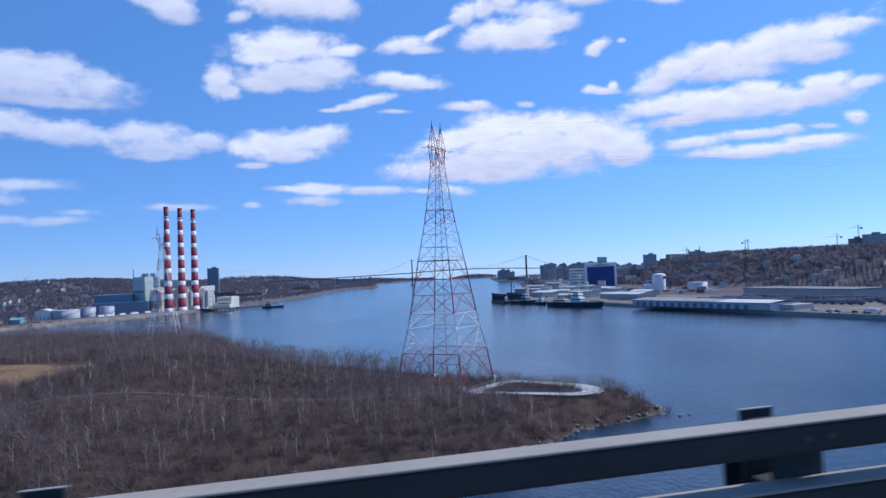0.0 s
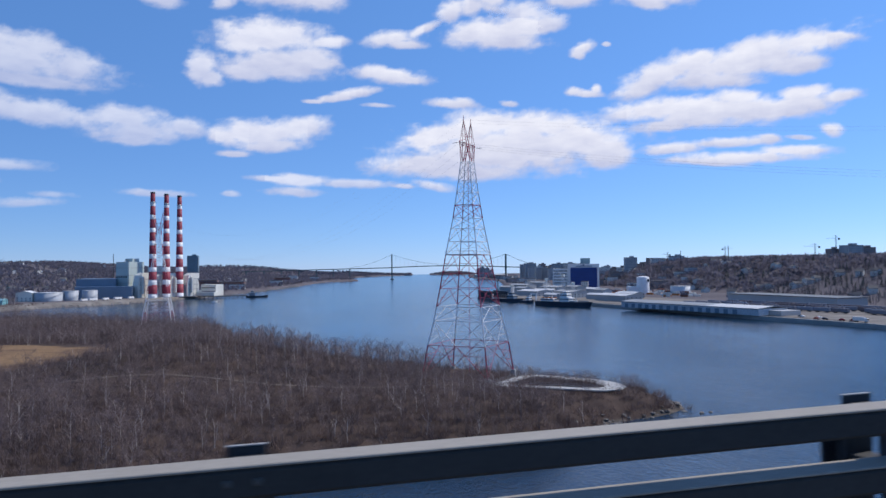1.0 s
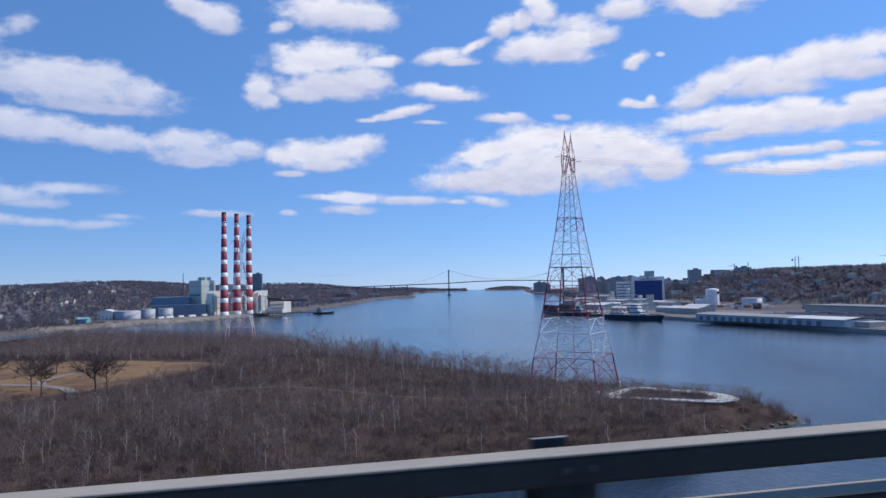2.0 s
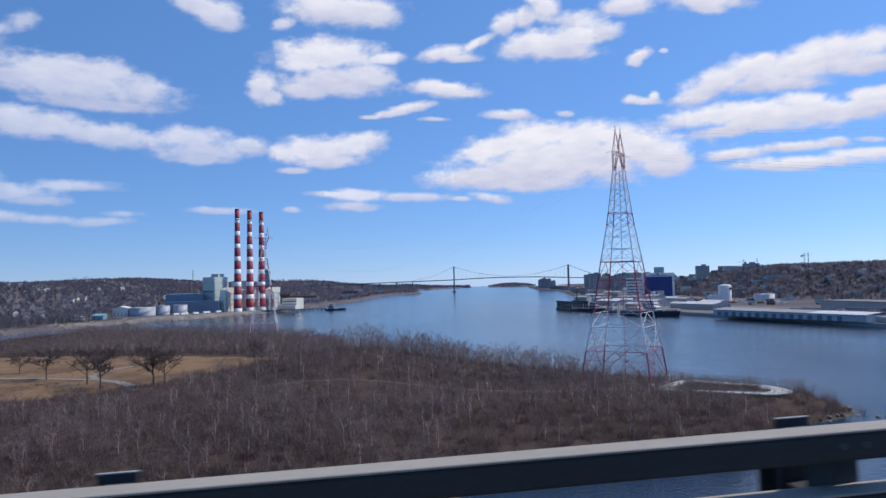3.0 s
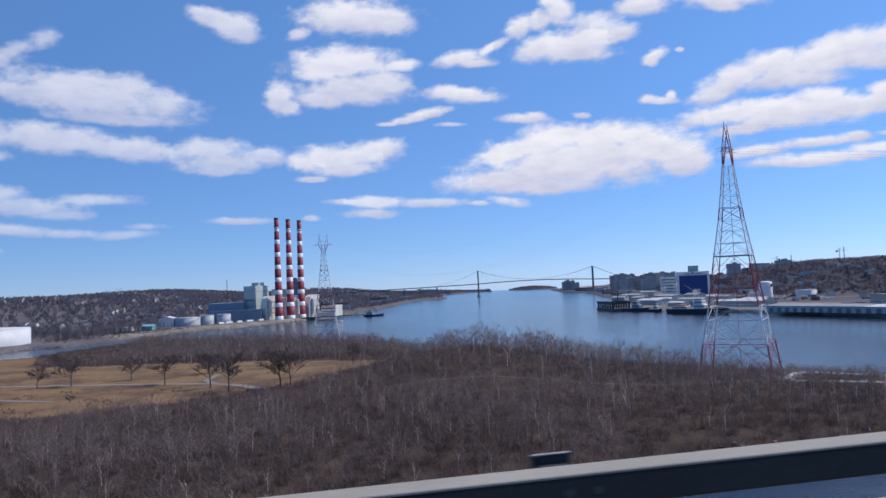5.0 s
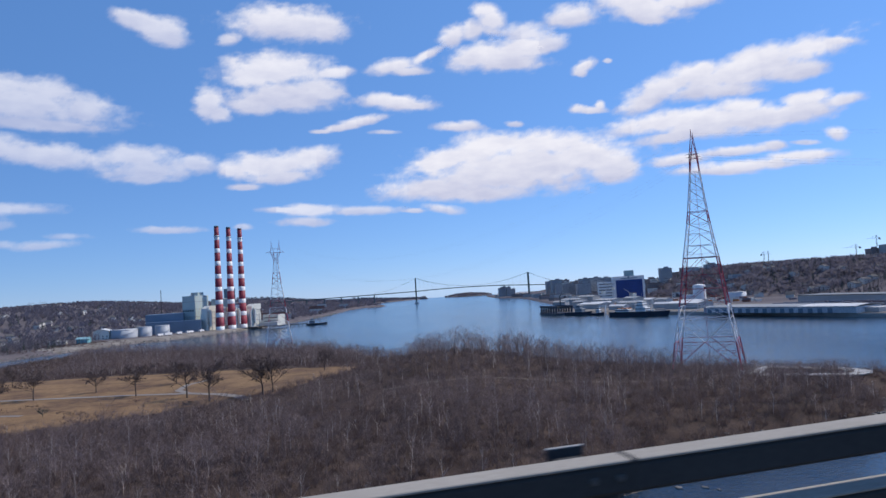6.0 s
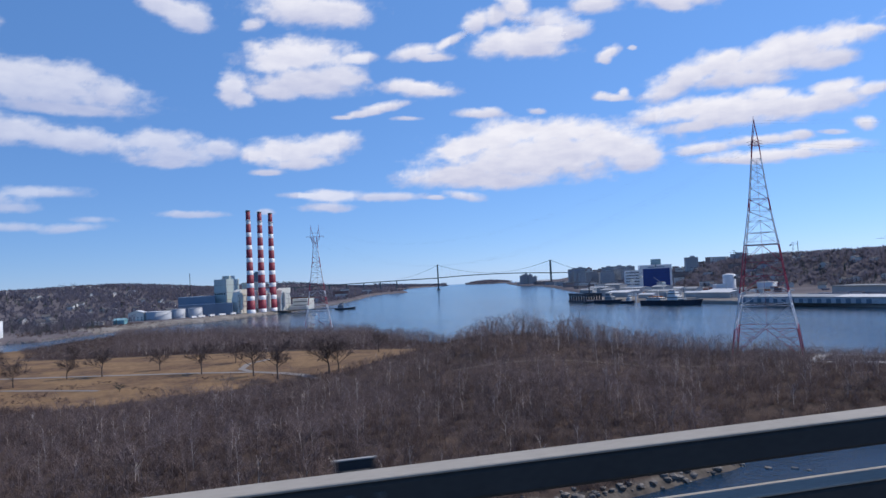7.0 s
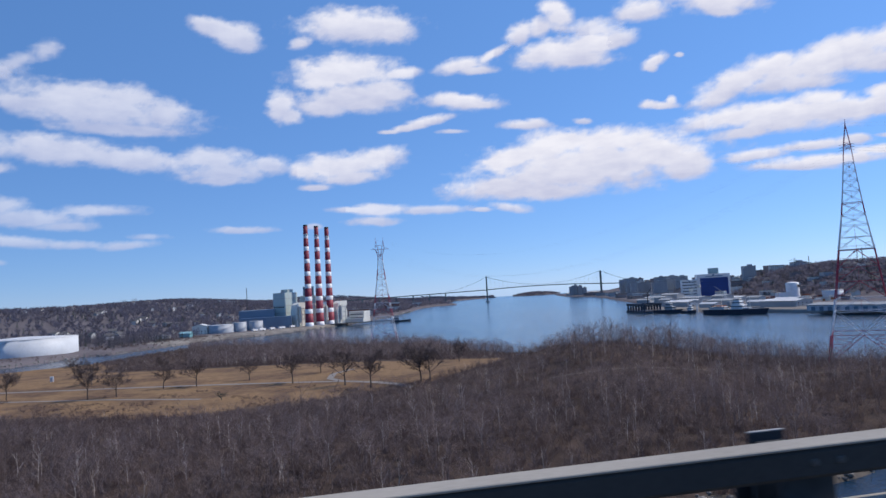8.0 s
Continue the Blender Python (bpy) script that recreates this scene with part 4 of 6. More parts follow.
for n in range(15):
    m = pose(-L_ / 2 + 8 + 9.6 * n, 1.85, 0.1)
    if door is None:
        door = part("bay_door", box(bmn(), 4.6, 0.3, 4.0), M_SHEETBLUE, shed, "blue-grey roller door")
        door.matrix_basis = m
    else:
        again(door, shed, m)
part("annex", box(bmn(), 12, 24, 4.2, L_ / 2 + 6.2, 26, 0, bevel=0.15), M_GREYWALL, shed)

ware = thing("warehouse", pose(362, 760, 4.2, 0, 0, -72), "long windowless pale grey warehouse below the wooded hill", "warehouse")
part("wall", box(bmn(), 150, 40, 9, 0, 20, -1, bevel=0.2), M_GREYWALL, ware)
part("roof", box(bmn(), 152, 42, 0.8, 0, 20, 8, bevel=0.1), mat("slate_sheet_roof", (0.17, 0.18, 0.19), 0.8, scale=0.05, fine=0.6), ware)
for x, y, w, d, h, rz in ((150, 1052, 46, 30, 7, -60), (188, 985, 40, 26, 8, -60), (222, 870, 52, 28, 7, -62), (205, 1180, 44, 34, 9, -60), (160, 1250, 40, 26, 11, -50), (250, 1130, 40, 20, 7, -60), (262, 960, 36, 18, 6, -62), (140, 1100, 24, 16, 10, -60), (176, 1120, 30, 14, 6, -20), (214, 1075, 26, 18, 12, -60), (128, 1200, 22, 18, 9, -35), (196, 1290, 34, 22, 14, -50), (238, 1010, 22, 14, 9, -60), (160, 960, 26, 12, 5, -58), (206, 920, 20, 12, 6, -60)):
    t = gabled("shipyard_shed", x, y, 3.2, d, w, h, 2.0, rz + 90, M_GREYWALL, M_ROOFGREY if h > 7 else M_ROOFPALE, "grey metal shipyard shed with a low pitched roof", "shed", "shipyard sheds", windows=4)
for x, y, h, rz in ((172, 1085, 34, 20), (226, 1230, 40, 150), (128, 1145, 30, 80), (196, 1010, 26, 200)):
    t = thing("dockside_crane", pose(x, y, ground_at(x, y), 0, 0, rz), "pale lattice dockside crane in the shipyard", "crane", "shipyard cranes")
    bm = bmn()
    for sx in (-3, 3):
        for sy in (-3, 3):
            rod(bm, (sx, sy, -0.5), (sx * 0.4, sy * 0.4, h * 0.6), 0.4, 0.3, 4)
    for z in (0.2, 0.4):
        for sx in (-1, 1):
            rod(bm, (sx * 3 * (1 - z), -3 * (1 - z), h * 0.6 * z), (-sx * 3 * (1 - z), 3 * (1 - z), h * 0.6 * z), 0.2, None, 4)
    part("portal", bm, M_WHITE, t)
    part("cab", box(bmn(), 5, 4, 4, 0, 0, h * 0.6, bevel=0.2), M_CREAM, t)
    part("boom", rod(bmn(), (1.5, 0, h * 0.68), (h * 0.62, 0, h * 1.05), 0.7, 0.25, 4), M_HULLGREY, t)
rng = random.Random(5)
for n in range(80):
    k = rng.random()
    x, y = 205 + 150 * k + rng.uniform(-25, 60), 1170 + rng.uniform(-90, 120) - 150 * k
    m = rng.choice((M_CONTAINER, M_ORANGE, M_CREAM, M_PALEWALL, M_RUST))
    t = thing("shipping_container", pose(x, y, ground_at(x, y), 0, 0, rng.choice((25, -65, -60))), "steel shipping container standing in the shipyard", "container", "containers in the shipyard")
    part("body", box(bmn(), 12.2, 2.5, 2.6, 0, 0, 0, bevel=0.06), m, t)
    if n % 3 == 0:
        part("stacked_box", box(bmn(), 12.2, 2.5, 2.6, 0.3, 0.1, 2.6, bevel=0.06), rng.choice((M_CONTAINER, M_RUST, M_PALEWALL)), t)

# freight wagons in the yard
wag = None
for row, (x0, y0) in enumerate(((268, 760), (283, 764), (299, 772), (322, 778))):
    for n in range(14):
        if rng.random() < 0.18:
            continue
        x, y = x0 + n * 7.3, y0 - n * 15.2
        m = pose(x, y, ground_at(x, y), 0, 0, -64.4)
        if wag is None:
            wag = thing("freight_wagon", m, "rust-brown covered freight wagon in the rail yard", "freight wagon", "wagons in the rail yard")
            part("body", box(bmn(), 15.2, 3.0, 3.1, 0, 0, 1.1, bevel=0.12), M_CONTAINER, wag)
            part("frame", box(bmn(), 14.6, 2.4, 0.35, 0, 0, 0.72), M_DARKSTEEL, wag)
            for s in (-5.4, -3.6, 3.6, 5.4):
                part("wheelset", rod(bmn(), (s, -0.8, 0.46), (s, 0.8, 0.46), 0.46, None, 12), M_DARKSTEEL, wag)
        else:
            copy_thing(wag, m)
truck = thing("truck", pose(299, 512, ground_at(299, 512), 0, 0, -66), "white box truck parked on the quay", "truck")
part("box_body", box(bmn(), 8.5, 2.5, 2.7, -0.8, 0, 1.0, bevel=0.08), M_WHITE, truck)
part("cab", box(bmn(), 2.2, 2.4, 2.3, 4.7, 0, 0.7, bevel=0.25), M_WHITE, truck)
part("windscreen", box(bmn(), 0.1, 2.1, 0.9, 5.8, 0, 1.8), M_GLASSDARK, truck)
for s in (-3.6, -2.4, 4.4):
    part("wheel", rod(bmn(), (s, -1.2, 0.5), (s, 1.2, 0.5), 0.5, None, 14), M_DARKSTEEL, truck)
for n in range(9):
    x, y = 272 + rng.uniform(-3, 16) + n * 2.2, 572 - n * 6 + rng.uniform(-3, 3)
    t = thing("parked_car", pose(x, y, ground_at(x, y), 0, 0, rng.choice((-66, 24))), "parked car on the quay apron", "car", "cars on the quay")
    bm = box(bmn(), 4.4, 1.8, 0.75, 0, 0, 0.3, bevel=0.12)
    box(bm, 2.3, 1.6, 0.6, -0.2, 0, 1.0, bevel=0.2)
    part("body", bm, rng.choice((M_WHITE, M_HULL, M_RED, M_HULLGREY)), t)
    for s in (-1.35, 1.35):
        part("wheel", rod(bmn(), (s, -0.92, 0.32), (s, 0.92, 0.32), 0.32, None, 12), M_DARKSTEEL, t)

# quay wall edges
for k, ((ax, ay), (bx, by)) in enumerate((((299, 498), (268, 570)), ((268, 570), (222, 704)), ((222, 704), (180, 826)), ((180, 826), (152, 890)), ((345, 200), (299, 498)))):
    n = math.hypot(bx - ax, by - ay)
    bm = box(bmn(), n + 1, 2.0, 11.4, 0, 0, -8, bevel=0.1)
    q = part("quay_wall", bm, M_CONCRETE)
    q.matrix_basis = pose((ax + bx) / 2, (ay + by) / 2, 0, 0, 0, math.degrees(math.atan2(by - ay, bx - ax)))
    tagged(q, "dark weathered concrete quay wall", "quay wall", kind="structure")


# ---- far buildings ----
def block(x, y, w, d, top, rz, wall, label="", floors=0, category="apartment building", name="apartment_building", group="far city blocks", crown=True):
    g = ground_at(x, y)
    h = top - g
    t = thing(name, pose(x, y, g, 0, 0, rz), label or "plain far apartment block with rows of windows", category, group)
    part("wall", box(bmn(), w, d, h + 3, 0, 0, -3), wall, t)
    part("roof", box(bmn(), w + 0.6, d + 0.6, 1.0, 0, 0, h, bevel=0.2), M_ROOFDARK, t)
    if crown:
        part("roof_house", box(bmn(), w * 0.35, d * 0.4, 3.5, w * 0.1, 0, h + 1), wall, t)
    V, F = [], []

    def pane(x, y, z, ux, uy, half):
        """One shallow window: a proud pane with four reveals."""
        o, nx_, ny_ = len(V), uy * 0.15, -ux * 0.15
        for dx, dz in ((-half, 0), (half, 0), (half, 1.5), (-half, 1.5)):
            V.append((x + ux * dx, y + uy * dx, z + dz))
        for q in V[o:o + 4]:
            V.append((q[0] + nx_, q[1] + ny_, q[2]))
        F.append((o + 4, o + 5, o + 6, o + 7))
        for i in range(4):
            F.append((o + i, o + (i + 1) % 4, o + 4 + (i + 1) % 4, o + 4 + i))

    for i in range(max(1, int(h / 3.4))):
        z = 1.2 + i * 3.4
        k = max(2, int(w / 4))
        for j in range(k):
            pane(-w / 2 + (j + 0.5) * w / k, -d / 2 + 0.02, z, 1, 0, w / k * 0.3)
        k = max(2, int(d / 4))
        for j in range(k):
            pane(w / 2 - 0.02, -d / 2 + (j + 0.5) * d / k, z, 0, 1, d / k * 0.3)
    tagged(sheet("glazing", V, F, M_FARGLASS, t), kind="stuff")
    return t


block(-607, 1915, 28, 26, 80, 12, M_TEAL, "tall teal glass office tower on the far shore", category="office tower", name="office_tower", group="")
for x, y, w, d, top in ((-420, 1560, 60, 30, 17), (-385, 1480, 30, 20, 14), (-480, 1600, 46, 30, 21), (-360, 1750, 30, 18, 17), (-400, 2050, 44, 24, 20), (-360, 2380, 30, 22, 18), (-440, 2450, 30, 20, 22)):
    block(x, y, w, d, top, 8, M_RUST if w > 42 else M_PALEWALL, "low rust-red industrial building on the far shore", category="industrial building", name="industrial_building", group="far shore works", crown=False)
rng = random.Random(11)
for px, top, w in ((888, 46, 22), (894, 52, 18), (902, 49, 22), (910, 40, 20)):
    block(3050 * (px - 790) / 1290, 3050, w * 0.85, 26, top - 7, 0, M_GREYWALL, "rounded cluster of far apartment towers by the water")
for n in range(34):
    px = 958 + n * 4.6 + rng.uniform(-3, 3)
    y = rng.uniform(2250, 2700)
    top = {0: 50, 1: 44, 2: 58, 3: 46, 4: 40}[n % 5] + rng.uniform(-6, 4) - (8 if px > 1060 else 0)
    block(y * (px - 780) / 1290, y, rng.uniform(18, 42), rng.uniform(16, 26), top, rng.uniform(-20, 20), rng.choice((M_GREYWALL, M_GREYWALL, M_BROWNWALL, M_PALEWALL)))
for x, y, w, d, top, m in ((486, 1722, 28, 22, 65, M_GREYWALL), (785, 1326, 34, 22, 80, M_GREYWALL), (815, 1330, 26, 22, 76, M_BROWNWALL),
                           (762, 1345, 20, 18, 74, M_BROWNWALL), (575, 1660, 30, 20, 67, M_GREYWALL)):
    block(x, y, w, d, top, rng.uniform(-20, 20), m, "hilltop apartment block among bare trees")
for n in range(40):
    y = rng.uniform(1250, 2300)
    x = 170 + (y - 1250) * 0.12 + rng.uniform(60, 330)
    block(x, y, rng.uniform(12, 34), rng.uniform(12, 22), ground_at(x, y) + rng.uniform(8, 17), rng.uniform(-30, 30), rng.choice((M_GREYWALL, M_BROWNWALL, M_PALEWALL, M_PALEWALL)), "low building in the shipyard district", crown=False, group="shipyard district buildings")
for n in range(26):
    y = 1450 + n * 56 + rng.uniform(-20, 20)
    x = float(np.interp(y, (1450, 1800, 2200, 2600, 2960), (170, 190, 225, 245, 205))) + rng.uniform(18, 70)
    block(x, y, rng.uniform(14, 40), rng.uniform(12, 24), ground_at(x, y) + rng.uniform(5, 13), rng.uniform(-25, 25), rng.choice((M_GREYWALL, M_BROWNWALL, M_PALEWALL)), "low harbourside building on the far quay", crown=False, group="far quay buildings")
for n in range(9):
    x, y = 235 + n * 13 + rng.uniform(-5, 5), 3160 + rng.uniform(-40, 40)
    gabled("warehouse", x, y, ground_at(x, y), 22, 40, 9, 2, 80, M_PALEWALL, M_ROOFPALE, "pale far harbourside warehouse", "warehouse", "far harbour warehouses")


def tower_crane(x, y, top, jib, rz):
    g = ground_at(x, y)
    t = thing("tower_crane", pose(x, y, g, 0, 0, rz), "thin construction tower crane on the hill", "tower crane", "hill tower cranes")
    bm = bmn()
    for sx in (-0.8, 0.8):
        for sy in (-0.8, 0.8):
            rod(bm, (sx, sy, -2), (sx, sy, top - g), 0.16, None, 4)
    for i in range(int((top - g) / 4)):
        rod(bm, (-0.8, -0.8, 4 * i), (0.8, -0.8, 4 * i + 4), 0.18, None, 4)
    part("mast", bm, M_DARKSTEEL, t)
    bm = bmn()
    rod(bm, (-jib * 0.35, 0, top - g - 5), (jib, 0, top - g - 5), 0.3, 0.2, 4)
    rod(bm, (0, 0, top - g), (jib * 0.7, 0, top - g - 5), 0.15, None, 4), rod(bm, (0, 0, top - g), (-jib * 0.33, 0, top - g - 5), 0.15, None, 4)
    box(bm, 3, 2, 3, -jib * 0.32, 0, top - g - 8)
    part("jib", bm, M_DARKSTEEL, t)


for a in ((736, 1291, 98, 16, 160), (708, 1310, 84, 22, 170), (600, 1450, 84, 20, 20), (500, 1500, 74, 16, 200)):
    tower_crane(*a)
for x, y, z in ((520, 1480, 76), (585, 1400, 84), (-640, 1500, 78)):
    g = ground_at(x, y)
    t = thing("chimney", pose(x, y, g), "slender dark chimney on the skyline", "chimney")
    part("flue", rod(bmn(), (0, 0, -2), (0, 0, z - g), 0.8, 0.6, 10), M_DARKSTEEL, t)

for x, y, top in ((-1017, 1770, 76), (-1060, 1800, 74)):
    g = ground_at(x, y)
    t = thing("power_mast", pose(x, y, g, 0, 0, 30), "grey lattice power mast on the wooded skyline", "power mast", "skyline masts")
    bm, h = bmn(), top - g
    for sx in (-1, 1):
        for sy in (-1, 1):
            rod(bm, (sx * 3.5, sy * 3.5, -1), (sx * 0.6, sy * 0.6, h * 0.8), 0.25, 0.2, 4)
    part("lattice", bm, M_GALV, t)
    bm = bmn()
    rod(bm, (-8, 0, h * 0.8), (8, 0, h * 0.8), 0.35, None, 4)
    for sx in (-6, 6):
        rod(bm, (0, 0, h * 0.75), (sx, 0, h), 0.3, None, 4)
    part("crossarm", bm, M_GALV, t)

# houses on the slopes
protos = []
for n, (w, d, h, rise, wall) in enumerate(((9, 11, 5.5, 3.5, M_PALEWALL), (10, 9, 6, 3, M_PALEWALL), (8, 12, 4, 3, M_GREYWALL), (16, 11, 6, 2.5, M_PALEWALL))):
    protos.append((w, d, h, rise, wall))
made = {}
rng = random.Random(21)
spots = []
for n in range(210):
    y = rng.uniform(560, 2300)
    d = rng.uniform(90, 950)
    x = -520 - d - (0 if y < 1000 else -150)
    spots.append((x, y))
for n in range(95):
    y = rng.uniform(520, 1750)
    x = 250 + (900 - y) * 0.12 + rng.uniform(180, 560)
    spots.append((x, y))
for n, (x, y) in enumerate(spots):
    if x < 0 and waves(np.array(x), np.array(y), 120) < -0.15:
        continue
    if inside(DARTMOUTH, x, y) < 110 and inside(HALIFAX, x, y) < hill_start(y) - 20:
        continue
    k = n % 4
    m = pose(x, y, ground_at(x, y), 0, 0, rng.uniform(0, 360))
    if k not in made:
        w, d, h, rise, wall = protos[k]
        made[k] = gabled("house", x, y, ground_at(x, y), w, d, h, rise, m.to_euler().z * 57.3, wall, M_ROOFDARK, "pale wooden house with a dark gabled roof among bare trees", "house", "houses on the slopes", windows=3)
    else:
        copy_thing(made[k], m)

# ---- suspension bridge far down the harbour ----
sb = thing("suspension_bridge", pose(97, 2801.5, 0, 0, 0, 3.7), "far grey-green suspension bridge across the harbour", "suspension bridge")
H_ = 220.5


def deck_z(x):
    return 54.0 - 6.0 * (x / H_) ** 2 if abs(x) < H_ else 48.0 - (abs(x) - H_) * (0.02 if x < 0 else 0.03)


for s, top in ((-1, 98), (1, 96)):
    bm = bmn()
    for y in (-7, 7):
        box(bm, 4.2, 3.2, top + 9, s * H_, y, -9, bevel=0.3)
    for z in (22, 40, 66, 90):
        box(bm, 3.2, 14, 3.0, s * H_, 0, z)
    part("tower", bm, M_BRIDGEGREEN, sb)
    part("tower_pier", box(bmn(), 14, 26, 14, s * H_, 0, -9, bevel=0.5), M_CONCRETE, sb)
xs = np.linspace(-H_ - 560, H_ + 260, 80)
bm = bmn()
rings = [[bm.verts.new((x, y, deck_z(x) + z)) for y, z in ((-6.5, 0), (6.5, 0), (6.0, -3.2), (-6.0, -3.2))] for x in xs]
for p, q in zip(rings, rings[1:]):
    for i in range(4):
        bm.faces.new((p[i], q[i], q[(i + 1) % 4], p[(i + 1) % 4]))
bm.faces.new(rings[0]), bm.faces.new(rings[-1][::-1])
bmesh.ops.recalc_face_normals(bm, faces=bm.faces)
part("deck", bm, M_BRIDGEGREEN, sb)
for y in (-6.5, 6.5):
    bm = bmn()
    pts = [(x, y, 57.5 + (96.5 - 57.5) * (x / H_) ** 2) for x in np.linspace(-H_, H_, 29)]
    for e in (-1, 1):
        side = [(e * (H_ + k), y, 96.5 - (96.5 - 47) * (k / 160) - 8 * math.sin(math.pi * k / 160)) for k in np.linspace(0, 160, 9)]
        for p, q in zip(side, side[1:]):
            rod(bm, p, q, 0.42, None, 4)
    for p, q in zip(pts, pts[1:]):
        rod(bm, p, q, 0.42, None, 4)
    part("main_cable", bm, M_BRIDGEGREEN, sb)
    bm = bmn()
    for x, _, z in pts[1:-1]:
        rod(bm, (x, y, deck_z(x)), (x, y, z), 0.12, None, 3)
    part("hanger", bm, M_BRIDGEGREEN, sb)
for x in (-H_ - 160, -H_ - 222, -H_ - 285, -H_ - 350, -H_ - 415, -H_ - 480, -H_ - 545, H_ + 100, H_ + 160, H_ + 225):
    bm = box(bmn(), 4, 10, deck_z(x) + 5, x, 0, -9, bevel=0.3)
    box(bm, 5, 14, 2.5, x, 0, deck_z(x) - 6)
    part("approach_pier", bm, M_BRIDGEGREEN, sb)


# ---- paths, ramp and shore ----
def ribbon(name, pts, width, lift, material, label, category, thick=0.0, kind="structure"):
    """A draped strip along a line of places."""
    fine = []
    for (ax, ay), (bx, by) in zip(pts, pts[1:]):
        n = max(1, int(math.hypot(bx - ax, by - ay) / 3))
        fine += [(ax + (bx - ax) * i / n, ay + (by - ay) * i / n) for i in range(n)]
    fine.append(pts[-1])
    vs, fs = [], []
    for i, (x, y) in enumerate(fine):
        (ax, ay), (bx, by) = fine[max(0, i - 1)], fine[min(len(fine) - 1, i + 1)]
        n = math.hypot(bx - ax, by - ay) or 1
        ox, oy = -(by - ay) / n * width / 2, (bx - ax) / n * width / 2
        for s in (-1, -0.33, 0.33, 1):
            z = max(ground_at(x + s * ox, y + s * oy), ground_at(x, y)) + lift
            vs.append((x + s * ox, y + s * oy, z))
        if i:
            for k in range(3):
                o = 4 * i + k
                fs.append((o - 4, o - 3, o + 1, o))
    return tagged(sheet(name, vs, fs, material), label, category, kind=kind)


M_PATH = mat("gravel_path", (0.215, 0.19, 0.168), 0.95, var=0.2, scale=0.08, fine=2)
PATH_LINES = [
    [(-470, 318), (-400, 296), (-351, 281), (-300, 279), (-247, 270), (-218, 266), (-196, 260), (-182, 250), (-172, 238), (-166, 226)],
    [(-196, 260), (-204, 272), (-206, 290), (-200, 306)],
    [(-470, 262), (-400, 255), (-330, 247), (-280, 238), (-240, 226)],
    [(-120, 205), (-90, 208), (-60, 207), (-30, 212), (-5, 221), (4, 226)],
]
M_TRAIL = mat("dirt_trail", (0.14, 0.11, 0.09), 0.95, var=0.3, scale=0.1, fine=2)
for pts, w, m in zip(PATH_LINES, (3.8, 2.8, 2.6, 1.3), (M_PATH, M_PATH, M_PATH, M_TRAIL)):
    ribbon("path", pts, w, 0.12, m, "pale gravel path winding through straw-coloured grass", "path")

LOOP = [(4.5, 227), (8, 229.5), (14, 229.5), (21, 228), (28, 226.8), (34, 225.2), (39, 224.8), (43, 227), (45.3, 231), (45, 236), (43, 240.5), (39.5, 244.3), (35, 247.5), (30, 250), (26, 252), (22.5, 252.5), (18.5, 249), (14, 242), (9.5, 235), (6, 230)]
ramp = thing("lookout_ramp", pose(0, 0, 0), "pale concrete looping lookout ramp with low rails at the wooded point", "ramp")
z_loop = lambda k: 7.3 - 1.1 * math.sin(math.pi * min(1, max(0, (k - 1) / 16)))
n = len(LOOP)


def edge(i, o):
    (ax, ay), (bx, by), (x, y) = LOOP[i - 1], LOOP[(i + 1) % n], LOOP[i % n]
    d = math.hypot(bx - ax, by - ay)
    return Vector((x + (by - ay) / d * o, y - (bx - ax) / d * o, z_loop(i % n)))


bm = bmn()
rows = []
for i in range(n):
    w = 1.8 + 1.6 * math.exp(-((i - 8.5) / 3.4) ** 2)
    a, b = edge(i, w), edge(i, -w)
    rows.append([bm.verts.new(p + Vector((0, 0, dz))) for p, dz in ((a, 0), (b, 0), (b, -0.4), (a, -0.4))])
for i in range(n):
    p, q = rows[i], rows[(i + 1) % n]
    for k in range(4):
        bm.faces.new((p[k], q[k], q[(k + 1) % 4], p[(k + 1) % 4]))
bmesh.ops.recalc_face_normals(bm, faces=bm.faces)
part("deck", bm, M_BOARDWALK, ramp)
for s, m in ((1, M_BOARDWALK), (-1, M_BOARDWALK)):
    bm = bmn()
    for i in range(n):
        w = 1.8 + 1.6 * math.exp(-((i - 8.5) / 3.4) ** 2)
        w2 = 1.8 + 1.6 * math.exp(-((i + 1 - 8.5) / 3.4) ** 2) if i + 1 < n else 1.8
        a, b = edge(i, s * w), edge((i + 1) % n, s * w2)
        for h in (0.55, 1.05):
            rod(bm, a + Vector((0, 0, h)), b + Vector((0, 0, h)), 0.05, None, 4)
        for k in (0, 0.5):
            p = a.lerp(b, k)
            rod(bm, p, p + Vector((0, 0, 1.05)), 0.05, None, 4)
    part("handrail", bm, M_GALV, ramp)
for i in range(n):
    for s in (1, -1):
        p = edge(i, s * 1.3)
        g = ground_at(p.x, p.y)
        if p.z - 0.4 - g > 0.3:
            part("support", rod(bmn(), (p.x, p.y, g - 0.5), (p.x, p.y, p.z - 0.38), 0.2, None, 8), M_DARKSTEEL, ramp)


# rocks along the shores
def rock_mesh(seed):
    rng = random.Random(seed)
    bm = bmn()
    bmesh.ops.create_icosphere(bm, subdivisions=1, radius=0.5)
    for v in bm.verts:
        v.co *= rng.uniform(0.75, 1.25)
        v.co.z *= 0.7
    me = bpy.data.meshes.new("rock")
    bm.to_mesh(me)
    bm.free()
    me.materials.append(M_ROCK)
    return me


